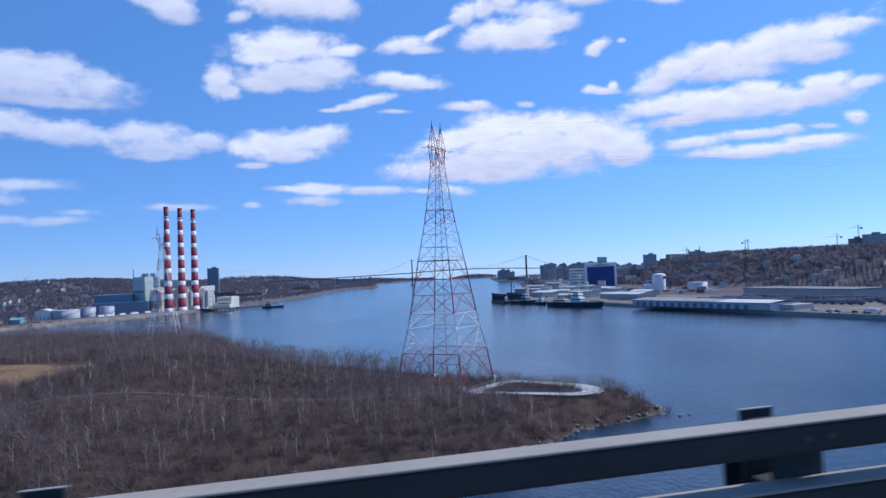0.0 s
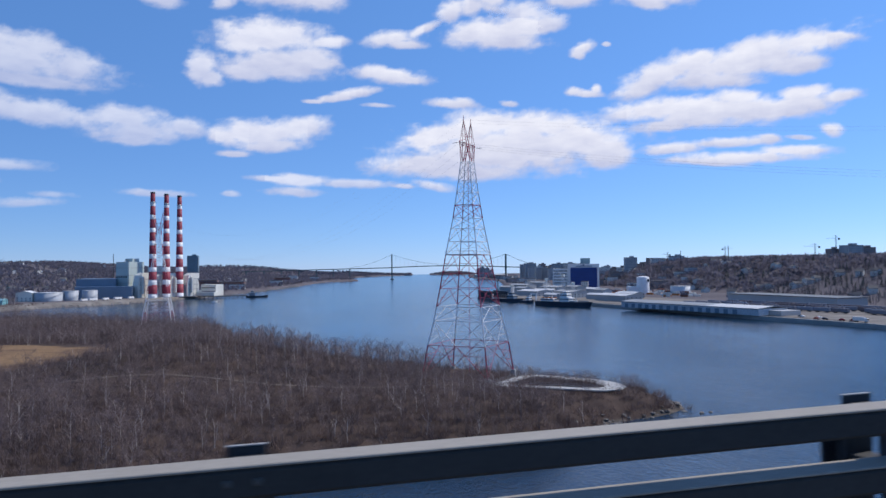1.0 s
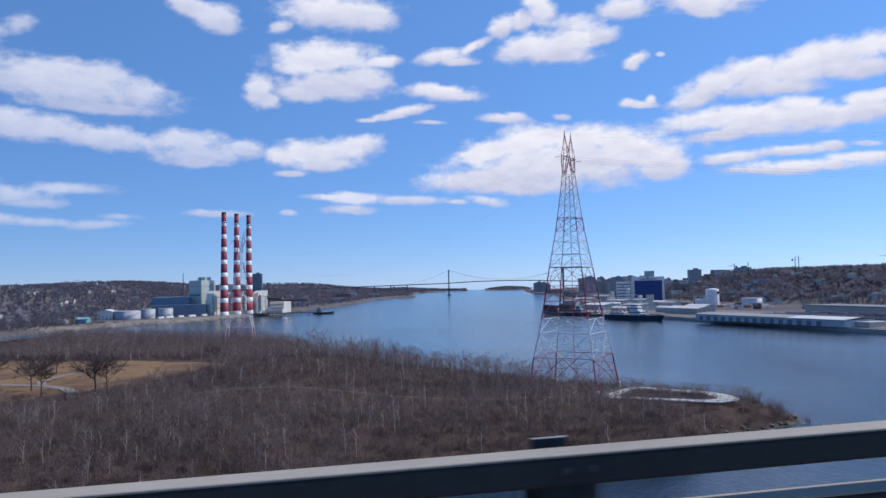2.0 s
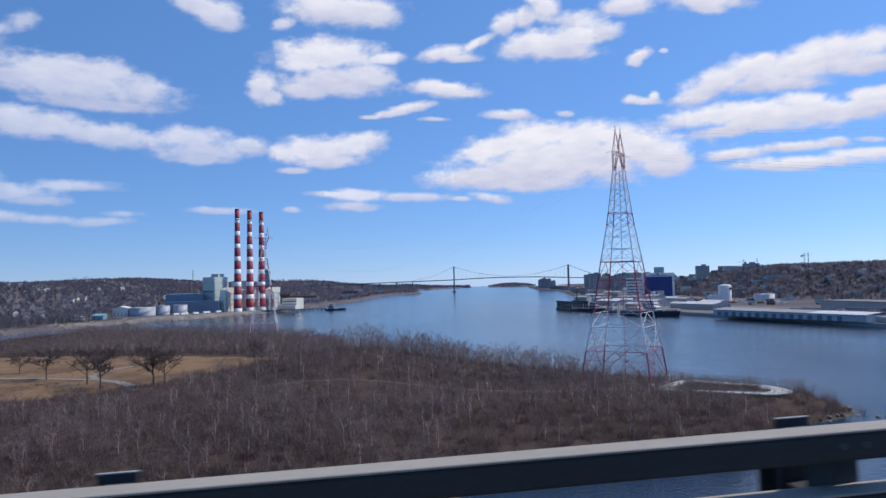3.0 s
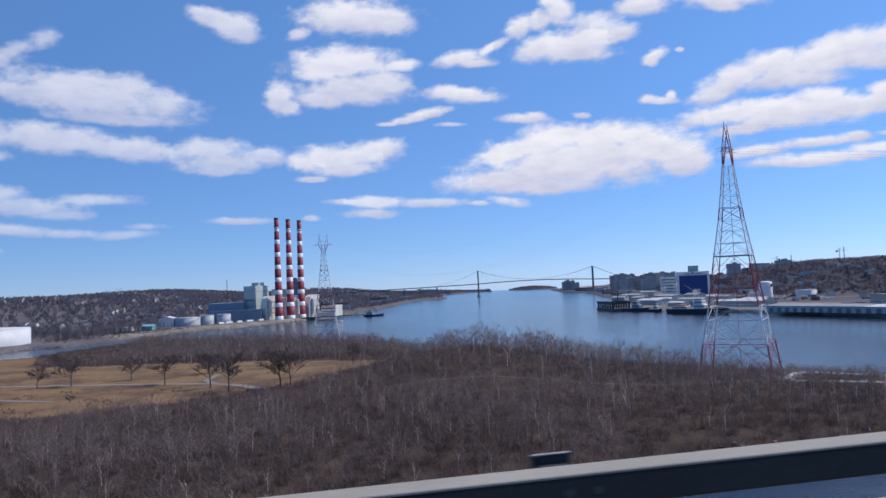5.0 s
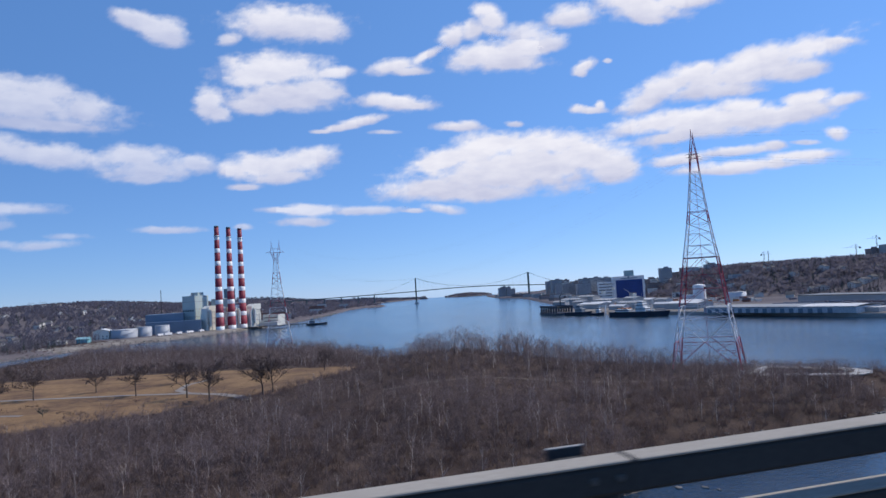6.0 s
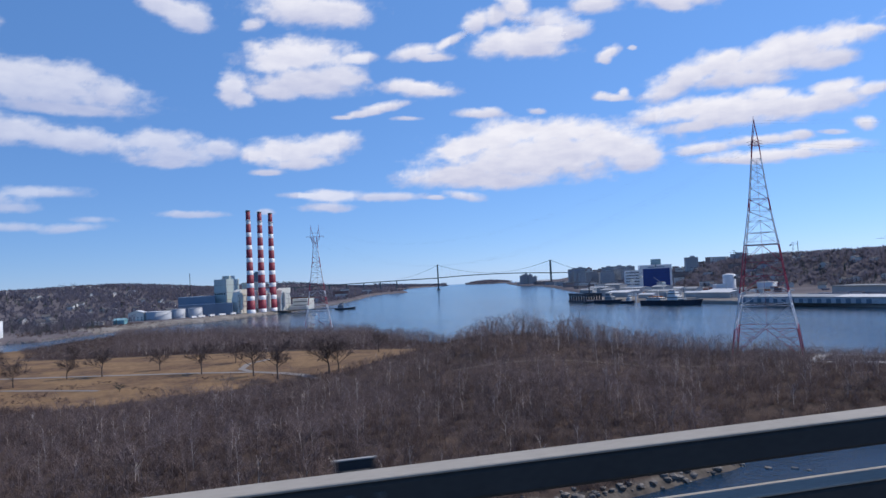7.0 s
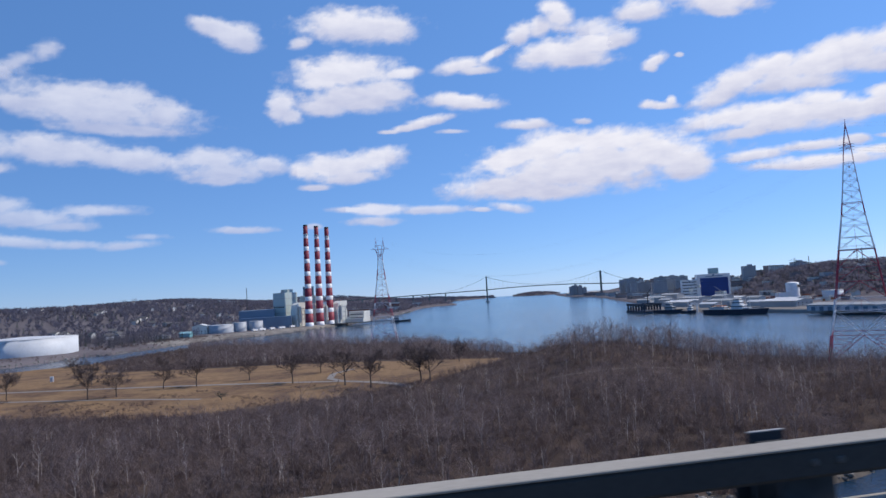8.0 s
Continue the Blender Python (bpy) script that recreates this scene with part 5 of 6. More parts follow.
rocks = [rock_mesh(i) for i in range(6)]
shore = thing("rock_shore", pose(0, 0, 0), "tumbled grey boulders along the wooded shore", "rocks")
rng = random.Random(3)
line = [(-122, 101), (-110, 104), (-92, 112), (-74, 122), (-61, 131), (-54, 145), (-28, 155), (-5, 161), (19, 172), (30, 192), (36, 203), (50, 209), (66, 224), (64, 244)]
lens = [math.dist(a, b) for a, b in zip(line, line[1:])]
for n in range(330):
    r, k = rng.uniform(0, sum(lens)), 0
    while r > lens[k]:
        r -= lens[k]
        k += 1
    (ax, ay), (bx, by) = line[k], line[k + 1]
    q, o = r / lens[k], rng.gauss(1.6, 1.3)
    x, y = ax + (bx - ax) * q - (by - ay) / lens[k] * o, ay + (by - ay) * q + (bx - ax) / lens[k] * o
    size = rng.choice((0.6, 0.8, 1.0, 1.3, 1.8)) * rng.uniform(0.8, 1.2)
    ob = new("rock", rocks[n % 6])
    ob.parent = shore
    ob.matrix_basis = pose(x, y, max(ground_at(x, y), -0.5) + size * 0.1, 0, 0, rng.uniform(0, 360)) @ Matrix.Diagonal((size * 1.2, size, size, 1))
for x, y, s in ((68, 217, 1.7), (71, 218, 1.2), (-52, 127, 1.1), (-50, 125, 0.8), (-57, 128, 1.4), (25, 168, 1.3), (28, 171, 1.7), (33, 178, 1.2)):
    ob = new("rock", rocks[int(s * 10) % 6])
    ob.parent = shore
    ob.matrix_basis = pose(x, y, 0.0, 0, 0, x) @ Matrix.Diagonal((s * 1.5, s, s, 1))


def scatter_mesh(name, protos, places, label, category, material):
    """Many small meshes as one object. Places: (x, y, z, size, turn, which)."""
    V, F, MI, at = [], [], [], 0
    for x, y, z, s, a, k in places:
        v, f, mi = protos[k]
        c, sn = math.cos(a), math.sin(a)
        w = np.empty_like(v)
        w[:, 0], w[:, 1], w[:, 2] = (v[:, 0] * c - v[:, 1] * sn) * s + x, (v[:, 0] * sn + v[:, 1] * c) * s + y, v[:, 2] * s + z
        V.append(w), F.append(f + at), MI.append(mi)
        at += len(v)
    ob = sheet(name, np.concatenate(V), np.concatenate(F), material, mats=np.concatenate(MI))
    return tagged(ob, label, category, kind="stuff")


rp = []
for me in rocks:
    v = np.array([q.co[:] for q in me.vertices])
    rp.append((v, np.array([p.vertices[:] for p in me.polygons]), np.zeros(len(me.polygons), int)))
line = [(-640, 520), (-543, 565), (-533, 590), (-533, 665), (-507, 672), (-486, 790), (-460, 885), (-428, 930), (-388, 1045), (-362, 1150), (-345, 1300), (-331, 1500), (-325, 1865)]
places = []
for (ax, ay), (bx, by) in zip(line, line[1:]):
    d = math.dist((ax, ay), (bx, by))
    for i in range(int(d / 1.1)):
        k, o = rng.random(), rng.gauss(0.8, 1.0)
        x, y = ax + (bx - ax) * k - (by - ay) / d * o, ay + (by - ay) * k + (bx - ax) / d * o
        places.append((x, y, max(-0.3, ground_at(x, y)) + 0.1, rng.uniform(0.8, 2.0), rng.uniform(0, 6), i % 6))
scatter_mesh("riprap", rp, places, "pale riprap boulders along the far industrial shore", "rocks", M_RIPRAP)


# ---- bare trees ----
def bare_tree(seed, limbs=9, subs=4, twigs=3, crown=0.34, thick=1.0, rise=(0.5, 1.1), trunk_to=0.8, start=0.22):
    """A leafless tree one metre high: tapered trunk, limbs, branches and twigs. Material slots: bark, twigs."""
    r = np.random.RandomState(seed)
    V, F, MI = [], [], []

    def tri_tube(a, b, ra, rb, mi):
        d = b - a
        d = d / (np.linalg.norm(d) + 1e-9)
        u = np.cross(d, [0.3, 0.9, 0.2])
        u /= np.linalg.norm(u) + 1e-9
        w = np.cross(d, u)
        o = len(V)
        for p, q in ((a, ra), (b, rb)):
            for k in range(3):
                an = 2.094 * k
                V.append(p + q * (math.cos(an) * u + math.sin(an) * w))
        for k in range(3):
            k2 = (k + 1) % 3
            F.append((o + k, o + k2, o + 3 + k2)), F.append((o + k, o + 3 + k2, o + 3 + k))
            MI.extend((mi, mi))

    def sliver(a, b, w, mi):
        d = b - a
        s = np.cross(d, r.normal(size=3))
        s = s / (np.linalg.norm(s) + 1e-9) * w
        o = len(V)
        V.extend((a - s, a + s, b))
        F.append((o, o + 1, o + 2)), MI.append(mi)

    p = np.zeros(3)
    pts = [p]
    for k in range(1, 5):
        p = np.array([r.normal(0, 0.012) + p[0], r.normal(0, 0.012) + p[1], trunk_to * k / 4])
        pts.append(p)
    rad = 0.014 * thick
    for k in range(4):
        tri_tube(pts[k] - (0, 0, 0.03 if k == 0 else 0), pts[k + 1], rad * (1 - 0.22 * k), rad * (1 - 0.22 * (k + 1)), 0)
    for i in range(limbs):
        k = start + (1 - start) * (i + r.rand()) / limbs
        base = np.array([np.interp(k * 4, range(5), [q[c] for q in pts]) for c in range(3)])
        an = r.rand() * 6.283
        ln = crown * (1.15 - 0.6 * k) * r.uniform(0.7, 1.25)
        up = r.uniform(*rise)
        tip = base + ln * np.array([math.cos(an), math.sin(an), up])
        tri_tube(base, tip, rad * 0.42 * (1.1 - 0.5 * k), rad * 0.12, 0)
        for j in range(subs):
            q = r.uniform(0.3, 1.0)
            b0 = base + (tip - base) * q
            l2 = ln * r.uniform(0.35, 0.6)
            dr = r.normal(size=3) * (1, 1, 0.6) + (math.cos(an) * 0.5, math.sin(an) * 0.5, 0.7)
            b1 = b0 + l2 * dr / np.linalg.norm(dr)
            sliver(b0, b1, 0.0042 * thick, 1)
            for t in range(twigs):
                c0 = b0 + (b1 - b0) * r.uniform(0.2, 1)
                dr2 = dr / np.linalg.norm(dr) + r.normal(size=3) * 0.7 + (0, 0, 0.25)
                sliver(c0, c0 + l2 * r.uniform(0.4, 0.8) * dr2 / np.linalg.norm(dr2), 0.0025 * thick, 1)
    v = np.array(V)
    v[:, 2] *= 1.0 / max(v[:, 2].max(), 0.5)
    return v, np.array(F), np.array(MI)


def brush(seed, stems=26):
    r = np.random.RandomState(seed)
    V, F = [], []
    for i in range(stems):
        a = np.array([r.normal(0, 0.25), r.normal(0, 0.25), -0.05])
        b = a + np.array([r.normal(0, 0.3), r.normal(0, 0.3), r.uniform(0.5, 1.0)])
        s = np.cross(b - a, r.normal(size=3))
        s = s / np.linalg.norm(s) * r.uniform(0.012, 0.03)
        o = len(V)
        V += [a - s, a + s, b]
        F.append((o, o + 1, o + 2))
    return np.array(V), np.array(F), np.zeros(len(F), int)


def clear(x, y, r):
    """Whether a place is free of paths, ramp, tower feet and the mown field."""
    for pts in PATH_LINES:
        for (ax, ay), (bx, by) in zip(pts, pts[1:]):
            k = np.clip(((x - ax) * (bx - ax) + (y - ay) * (by - ay)) / ((bx - ax) ** 2 + (by - ay) ** 2), 0, 1)
            if math.hypot(x - ax - k * (bx - ax), y - ay - k * (by - ay)) < r:
                return False
    return abs(float(inside(LOOP, x, y))) > 3.0 and math.hypot(x - 0.5, y - 250) > 3


rng = random.Random(77)
trees = []
step = 3.9
for iy in range(int((700 - 62) / step)):
    for ix in range(int((80 + 620) / step)):
        x, y = -620 + (ix + rng.random()) * step, 62 + (iy + rng.random()) * step
        if y > 330 and rng.random() < 0.35:
            continue
        trees.append((x, y))
P = np.array(trees)
ok = (inside(PARK, P[:, 0], P[:, 1]) > 2.2) & (inside(FIELD, P[:, 0], P[:, 1]) < -2 + 6 * np.sin(P[:, 0] / 14))
# only the stretch of park that lies before the bridge
ok &= (P[:, 0] > -0.62 * P[:, 1] - 225) & (P[:, 1] > 60)
zs = land(P[:, 0], P[:, 1])
dpark = inside(PARK, P[:, 0], P[:, 1])
tall = 0.55 + 0.35 * waves(P[:, 0], P[:, 1], 17.0) + 0.4 * waves(P[:, 0], P[:, 1], 6.0)
places = []
for (x, y), good, z, q, dp in zip(trees, ok, zs, tall, dpark):
    if not good or not clear(x, y, 1.9):
        continue
    near_ramp = math.hypot(x - 27, y - 236) < 36
    h = (4.4 + 5.0 * q) * rng.uniform(0.7, 1.3) * min(1, 0.45 + dp / 22) * (0.8 if y > 285 else 1.0)
    if y < 262 and x < -112 and inside(FIELD, x, y) > -34:
        h *= 0.4
    if y > 290 and x < -152 - 0.41 * y:
        h = rng.uniform(2.2, 4.2) / 1.45
    if near_ramp:
        open_view = (y < 232 and x < 46) or x < 10
        h = min(max(h, 2.6), 5.5) if not open_view or rng.random() < 0.08 else min(2.6, max(0.7, 6.3 - (226 - y) * 0.165 - z))
    if math.hypot(x - 0.5, y - 250) < 18:
        h = min(h, 3.2)
    if y > 360:
        h *= 1.3
    places.append((x, y, z - 0.1, h, rng.uniform(0, 6.28), rng.randrange(7)))
for n in range(520):
    a, r = rng.uniform(0, 6.28), 44 * math.sqrt(rng.random())
    x, y = 40 + r * math.cos(a), 224 + r * math.sin(a)
    if inside(PARK, x, y) > 0.8 and clear(x, y, 1.0):
        places.append((x, y, ground_at(x, y) - 0.1, rng.uniform(0.8, 1.6) if y < 228 and x < 46 else rng.uniform(2.2, 5.0), rng.uniform(0, 6.28), rng.randrange(7)))
for n in range(150):
    x, y = rng.uniform(4, 46), rng.uniform(228, 262)
    q = float(inside(LOOP, x, y))
    if q > 3.2 or (q < -3.2 and y > 244):
        places.append((x, y, ground_at(x, y) - 0.1, rng.uniform(2.4, 4.6), rng.uniform(0, 6.28), rng.randrange(7)))
protos = [bare_tree(100 + i, 10, 4, 4, 0.34, 0.85, rise=(0.7, 1.6), trunk_to=0.85) for i in range(7)]
protos += [bare_tree(150 + i, 8, 4, 3, 0.34, 1.05, rise=(0.7, 1.6), trunk_to=0.85) for i in range(7)]
protos += [bare_tree(180 + i, 7, 3, 3, 0.36, 1.3, rise=(0.7, 1.6), trunk_to=0.85) for i in range(7)]
places = [(x, y, z, h, a, k if y < 215 else k + 7 if y < 320 else k + 14) for x, y, z, h, a, k in places]
scatter_mesh("bare_woods", protos, places, "dense leafless grey-brown woods covering the point", "bare trees", [M_BARK, M_TWIG])
birches = []
for x, y, z, h, a, k in places:
    if rng.random() < 0.17 and h > 2.5:
        birches.append((x + 1.5, y + 1, z, min(h, 7.5) * rng.uniform(0.75, 1.0), a, rng.randrange(4)))
scatter_mesh("birch_trees", [bare_tree(300 + i, 9, 3, 2, 0.25, 0.95, rise=(0.9, 1.9), trunk_to=0.92) for i in range(4)], birches, "slender white-barked birches among the bare woods", "birch trees", [M_BIRCH, M_TWIG])
under = []
for x, y, z, h, a, k in places:
    for i in range(3 if y < 190 else 1):
        under.append((x + rng.uniform(-2, 2), y + rng.uniform(-2, 2), z, rng.uniform(1.4, 3.4), rng.uniform(0, 6.28), rng.randrange(5)))
for n in range(2600):
    x, y = rng.uniform(-360, -125), rng.uniform(180, 250)
    if -3 < -inside(FIELD, x, y) < 14 or (inside(FIELD, x, y) > 0 and (waves(np.array(x), np.array(y), 6) > 0.45 or (y + x * 0.16 < 184 and waves(np.array(x), np.array(y), 11) > -0.2))):
        under.append((x, y, ground_at(x, y), rng.uniform(0.5, 1.3), rng.uniform(0, 6.28), rng.randrange(5)))
for n in range(5200):
    x, y = rng.uniform(-900, -470), rng.uniform(470, 900)
    if 3 < inside(DARTMOUTH, x, y) < 70 and math.hypot(x + 590, y - 671) > 58:
        under.append((x, y, ground_at(x, y), rng.uniform(1.2, 3.0), rng.uniform(0, 6.28), rng.randrange(5)))
scatter_mesh("underbrush", [brush(400 + i) for i in range(5)], under, "low tangled brown underbrush between the trees", "brush", [M_BRUSH])

# single trees on the field
M_LONEBARK = mat("dark_bark", (0.085, 0.07, 0.066), 0.95, var=0.3, scale=0.5, fine=4, bump=0, spec=0.1)
M_LONETWIG = mat("dark_twigs", (0.125, 0.098, 0.092), 0.95, var=0.3, scale=0.1, fine=1, island=0.1, bump=0, spec=0.05, fuzzy=0.3)
FIELD_TREES = [(-289, 241, 11), (-281, 247, 9), (-272, 268, 8), (-259, 270, 10), (-217, 263, 10), (-193, 248, 11), (-181, 234, 11.5), (-163, 235, 12), (-160, 237, 10), (-242, 286, 8), (-152, 314, 9),
               (-214, 300, 8), (-320, 300, 9), (-345, 330, 9), (-300, 330, 8), (-360, 270, 10), (-330, 255, 9)]
for n, (x, y, h) in enumerate(FIELD_TREES):
    v, f, mi = bare_tree(500 + n, 18, 9, 9, 0.44, 1.7, trunk_to=0.72, start=0.34)
    t = thing("bare_tree", pose(x, y, ground_at(x, y) - 0.1), "leafless spreading tree standing alone in dry grass", "tree", "trees on the field")
    for name, slot, m in (("trunk", 0, M_LONEBARK), ("crown", 1, M_LONETWIG)):
        sheet(name, v * h * 1.35, f[mi == slot], m, t)
sign = thing("sign_box", pose(-352, 322, ground_at(-352, 322) - 0.05, 0, 0, 25), "small white utility box standing in the dry grass", "utility box")
part("cabinet", box(bmn(), 1.6, 1.2, 2.6, bevel=0.06), M_WHITE, sign)
part("door", box(bmn(), 0.9, 0.05, 1.9, -0.2, -0.63, 0.3), M_GREYWALL, sign)
bush = sheet("evergreen_bush", bare_tree(900, 14, 8, 6, 0.5, 3.0)[0] * 3.5, bare_tree(900, 14, 8, 6, 0.5, 3.0)[1], M_CONIFER)
bush.matrix_basis = pose(-231, 222, ground_at(-231, 222) - 0.2)
tagged(bush, "low dark evergreen bush at the edge of the grass", "bush")

# ---- far slopes ----
far_protos = []
for i in range(6):
    r = np.random.RandomState(700 + i)
    V, F = [], []
    for k in range(22):
        an, ht = r.rand() * 6.283, r.uniform(0.1, 0.62)
        a = np.array([0.10 * math.cos(an), 0.10 * math.sin(an), ht])
        w = 0.36 * math.sin(math.pi * min(1, 0.25 + ht)) * r.uniform(0.6, 1.1)
        b = a + np.array([w * math.cos(an), w * math.sin(an), r.uniform(0.12, 0.4)])
        s = np.cross(b - a, r.normal(size=3))
        s = s / np.linalg.norm(s) * 0.07
        o = len(V)
        V += [a - s, a + s, b]
        F.append((o, o + 1, o + 2))
    o = len(V)
    V += [np.array((-0.03, 0, -0.05)), np.array((0.03, 0, -0.05)), np.array((0, 0, 0.7))]
    F.append((o, o + 1, o + 2))
    far_protos.append((np.array(V), np.array(F), np.zeros(len(F), int)))
pine = []
for k in range(34):
    an, ht = k * 2.4, 0.12 + 0.85 * k / 34
    w = 0.24 * (1.02 - ht)
    a, b = np.array((0, 0, ht)), np.array((w * math.cos(an), w * math.sin(an), ht - 0.09))
    s = np.array((-math.sin(an), math.cos(an), 0)) * w * 0.5
    o = len(pine)
    pine += [a, b - s, b + s]
conifer = (np.array(pine), np.arange(len(pine)).reshape(-1, 3), np.ones(len(pine) // 3, int))
far_protos.append(conifer)
rng = random.Random(99)
spots = []
for n in range(24000):
    if n % 2:
        y = 380 + 2600 * rng.random() ** 1.4
        x = -1900 + 1600 * rng.random() - 0.25 * y * rng.random()
    else:
        y = 380 + 1900 * rng.random() ** 1.2
        x = 330 + 1300 * rng.random() ** 1.2
    spots.append((x, y))
for n in range(5000):
    spots.append((-330 - 900 * rng.random() ** 1.3, 1200 + 3000 * rng.random()))
for n in range(3600):
    spots.append((rng.uniform(-960, -505), rng.uniform(500, 900)))
for n in range(9000):
    y = 420 + 1250 * rng.random()
    spots.append((240 + (1000 - y) * 0.1 + 760 * rng.random(), y))
for n in range(2600):
    spots.append((rng.uniform(-520, -60), rng.uniform(2300, 4900)))
for n in range(900):
    spots.append((rng.uniform(40, 350), rng.uniform(4430, 4850)))
P = np.array(spots)
isle = inside(ISLAND, P[:, 0], P[:, 1])
dd, hh, zz = inside(DARTMOUTH, P[:, 0], P[:, 1]), inside(HALIFAX, P[:, 0], P[:, 1]), land(P[:, 0], P[:, 1])
patch = waves(P[:, 0], P[:, 1], 70)
places = []
for (x, y), d, h, z, w, far_out in zip(spots, dd, hh, zz, patch, isle):
    d0 = (10 if y < 760 else 22 if y < 1230 else 10) + 120 * math.exp(-((y - 1050) / 120) ** 2)
    if (d > d0 or h > hill_start(y) + 15 or far_out > 4) and not (math.hypot(x + 590, y - 671) < 54 or (-600 < x < -500 and 560 < y < 690)) and (w > -0.55 or rng.random() < 0.2) and abs(x) < 0.75 * y + 500:
        pine_here = rng.random() < ((0.2 if x > 300 else 0.08) + 0.15 * (waves(np.array(x), np.array(y), 40) > 0.4))
        places.append((x, y, z - 0.3, rng.uniform(8, 15), rng.uniform(0, 6.28), 6 if pine_here else rng.randrange(6)))
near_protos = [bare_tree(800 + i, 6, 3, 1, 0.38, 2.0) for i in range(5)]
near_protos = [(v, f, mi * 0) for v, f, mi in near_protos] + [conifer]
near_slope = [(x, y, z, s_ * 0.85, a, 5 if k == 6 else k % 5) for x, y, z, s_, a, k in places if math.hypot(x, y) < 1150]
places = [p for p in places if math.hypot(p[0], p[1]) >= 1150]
scatter_mesh("slope_woods", near_protos, near_slope, "bare trees tinted grey-violet for haze, with conifers, on the slopes across the water", "woods", [M_FARTREE, M_CONIFER])
scatter_mesh("far_woods", far_protos, places, "bare trees tinted grey-violet for haze, with dark conifers, on the far slopes", "woods", [M_FARTREE, M_CONIFER])


# ---- clouds ----
def cloud_material():
    m = bpy.data.materials.new("sunlit_cloud")
    m.use_nodes = True
    n, l = m.node_tree.nodes, m.node_tree.links
    n.remove(n["Principled BSDF"])
    out = n["Material Output"]
    at, lo = n.new("ShaderNodeAttribute"), n.new("ShaderNodeAttribute")
    at.attribute_name, lo.attribute_name = "cover", "belly"
    tc, ns = n.new("ShaderNodeTexCoord"), n.new("ShaderNodeTexNoise")
    ns.inputs["Scale"].default_value, ns.inputs["Detail"].default_value, ns.inputs["Roughness"].default_value = 0.008, 9, 0.66
    l.new(tc.outputs["Object"], ns.inputs["Vector"])
    add = n.new("ShaderNodeMath")
    add.operation = "MULTIPLY_ADD"
    add.inputs[1].default_value = 0.62
    l.new(ns.outputs[0], add.inputs[0]), l.new(at.outputs["Fac"], add.inputs[2])
    alpha = n.new("ShaderNodeMapRange")
    alpha.interpolation_type = "SMOOTHSTEP"
    alpha.inputs[1].default_value, alpha.inputs[2].default_value = -0.02, 1.02
    l.new(add.outputs[0], alpha.inputs[0])
    ramp = n.new("ShaderNodeValToRGB")
    ramp.color_ramp.elements[0].color, ramp.color_ramp.elements[1].color = (0.88, 0.875, 0.92, 1), (0.56, 0.585, 0.74, 1)
    mixn = n.new("ShaderNodeMath")
    mixn.operation = "MULTIPLY_ADD"
    mixn.inputs[1].default_value = 0.72
    ns2 = n.new("ShaderNodeTexNoise")
    ns2.inputs["Scale"].default_value, ns2.inputs["Detail"].default_value = 0.007, 7
    flat = n.new("ShaderNodeMapping")
    flat.inputs["Scale"].default_value = (1, 1, 2.6)
    l.new(tc.outputs["Object"], flat.inputs[0]), l.new(flat.outputs[0], ns2.inputs["Vector"])
    l.new(ns2.outputs[0], mixn.inputs[0]), l.new(lo.outputs["Fac"], mixn.inputs[2])
    mr = n.new("ShaderNodeMapRange")
    mr.inputs[1].default_value, mr.inputs[2].default_value = 0.28, 1.0
    l.new(mixn.outputs[0], mr.inputs[0]), l.new(mr.outputs[0], ramp.inputs[0])
    em, tr, mx = n.new("ShaderNodeEmission"), n.new("ShaderNodeBsdfTransparent"), n.new("ShaderNodeMixShader")
    em.inputs["Strength"].default_value = 0.985
    l.new(ramp.outputs[0], em.inputs[0])
    den, cut = n.new("ShaderNodeAttribute"), n.new("ShaderNodeMath")
    den.attribute_name, cut.operation = "veil", "MULTIPLY"
    l.new(alpha.outputs[0], cut.inputs[0]), l.new(den.outputs["Fac"], cut.inputs[1])
    l.new(cut.outputs[0], mx.inputs[0]), l.new(tr.outputs[0], mx.inputs[1]), l.new(em.outputs[0], mx.inputs[2])
    l.new(mx.outputs[0], out.inputs[0])
    return m


M_CLOUD = cloud_material()
SKY_O, SKY_R = Vector((-71, -14, 43)), 4820.0


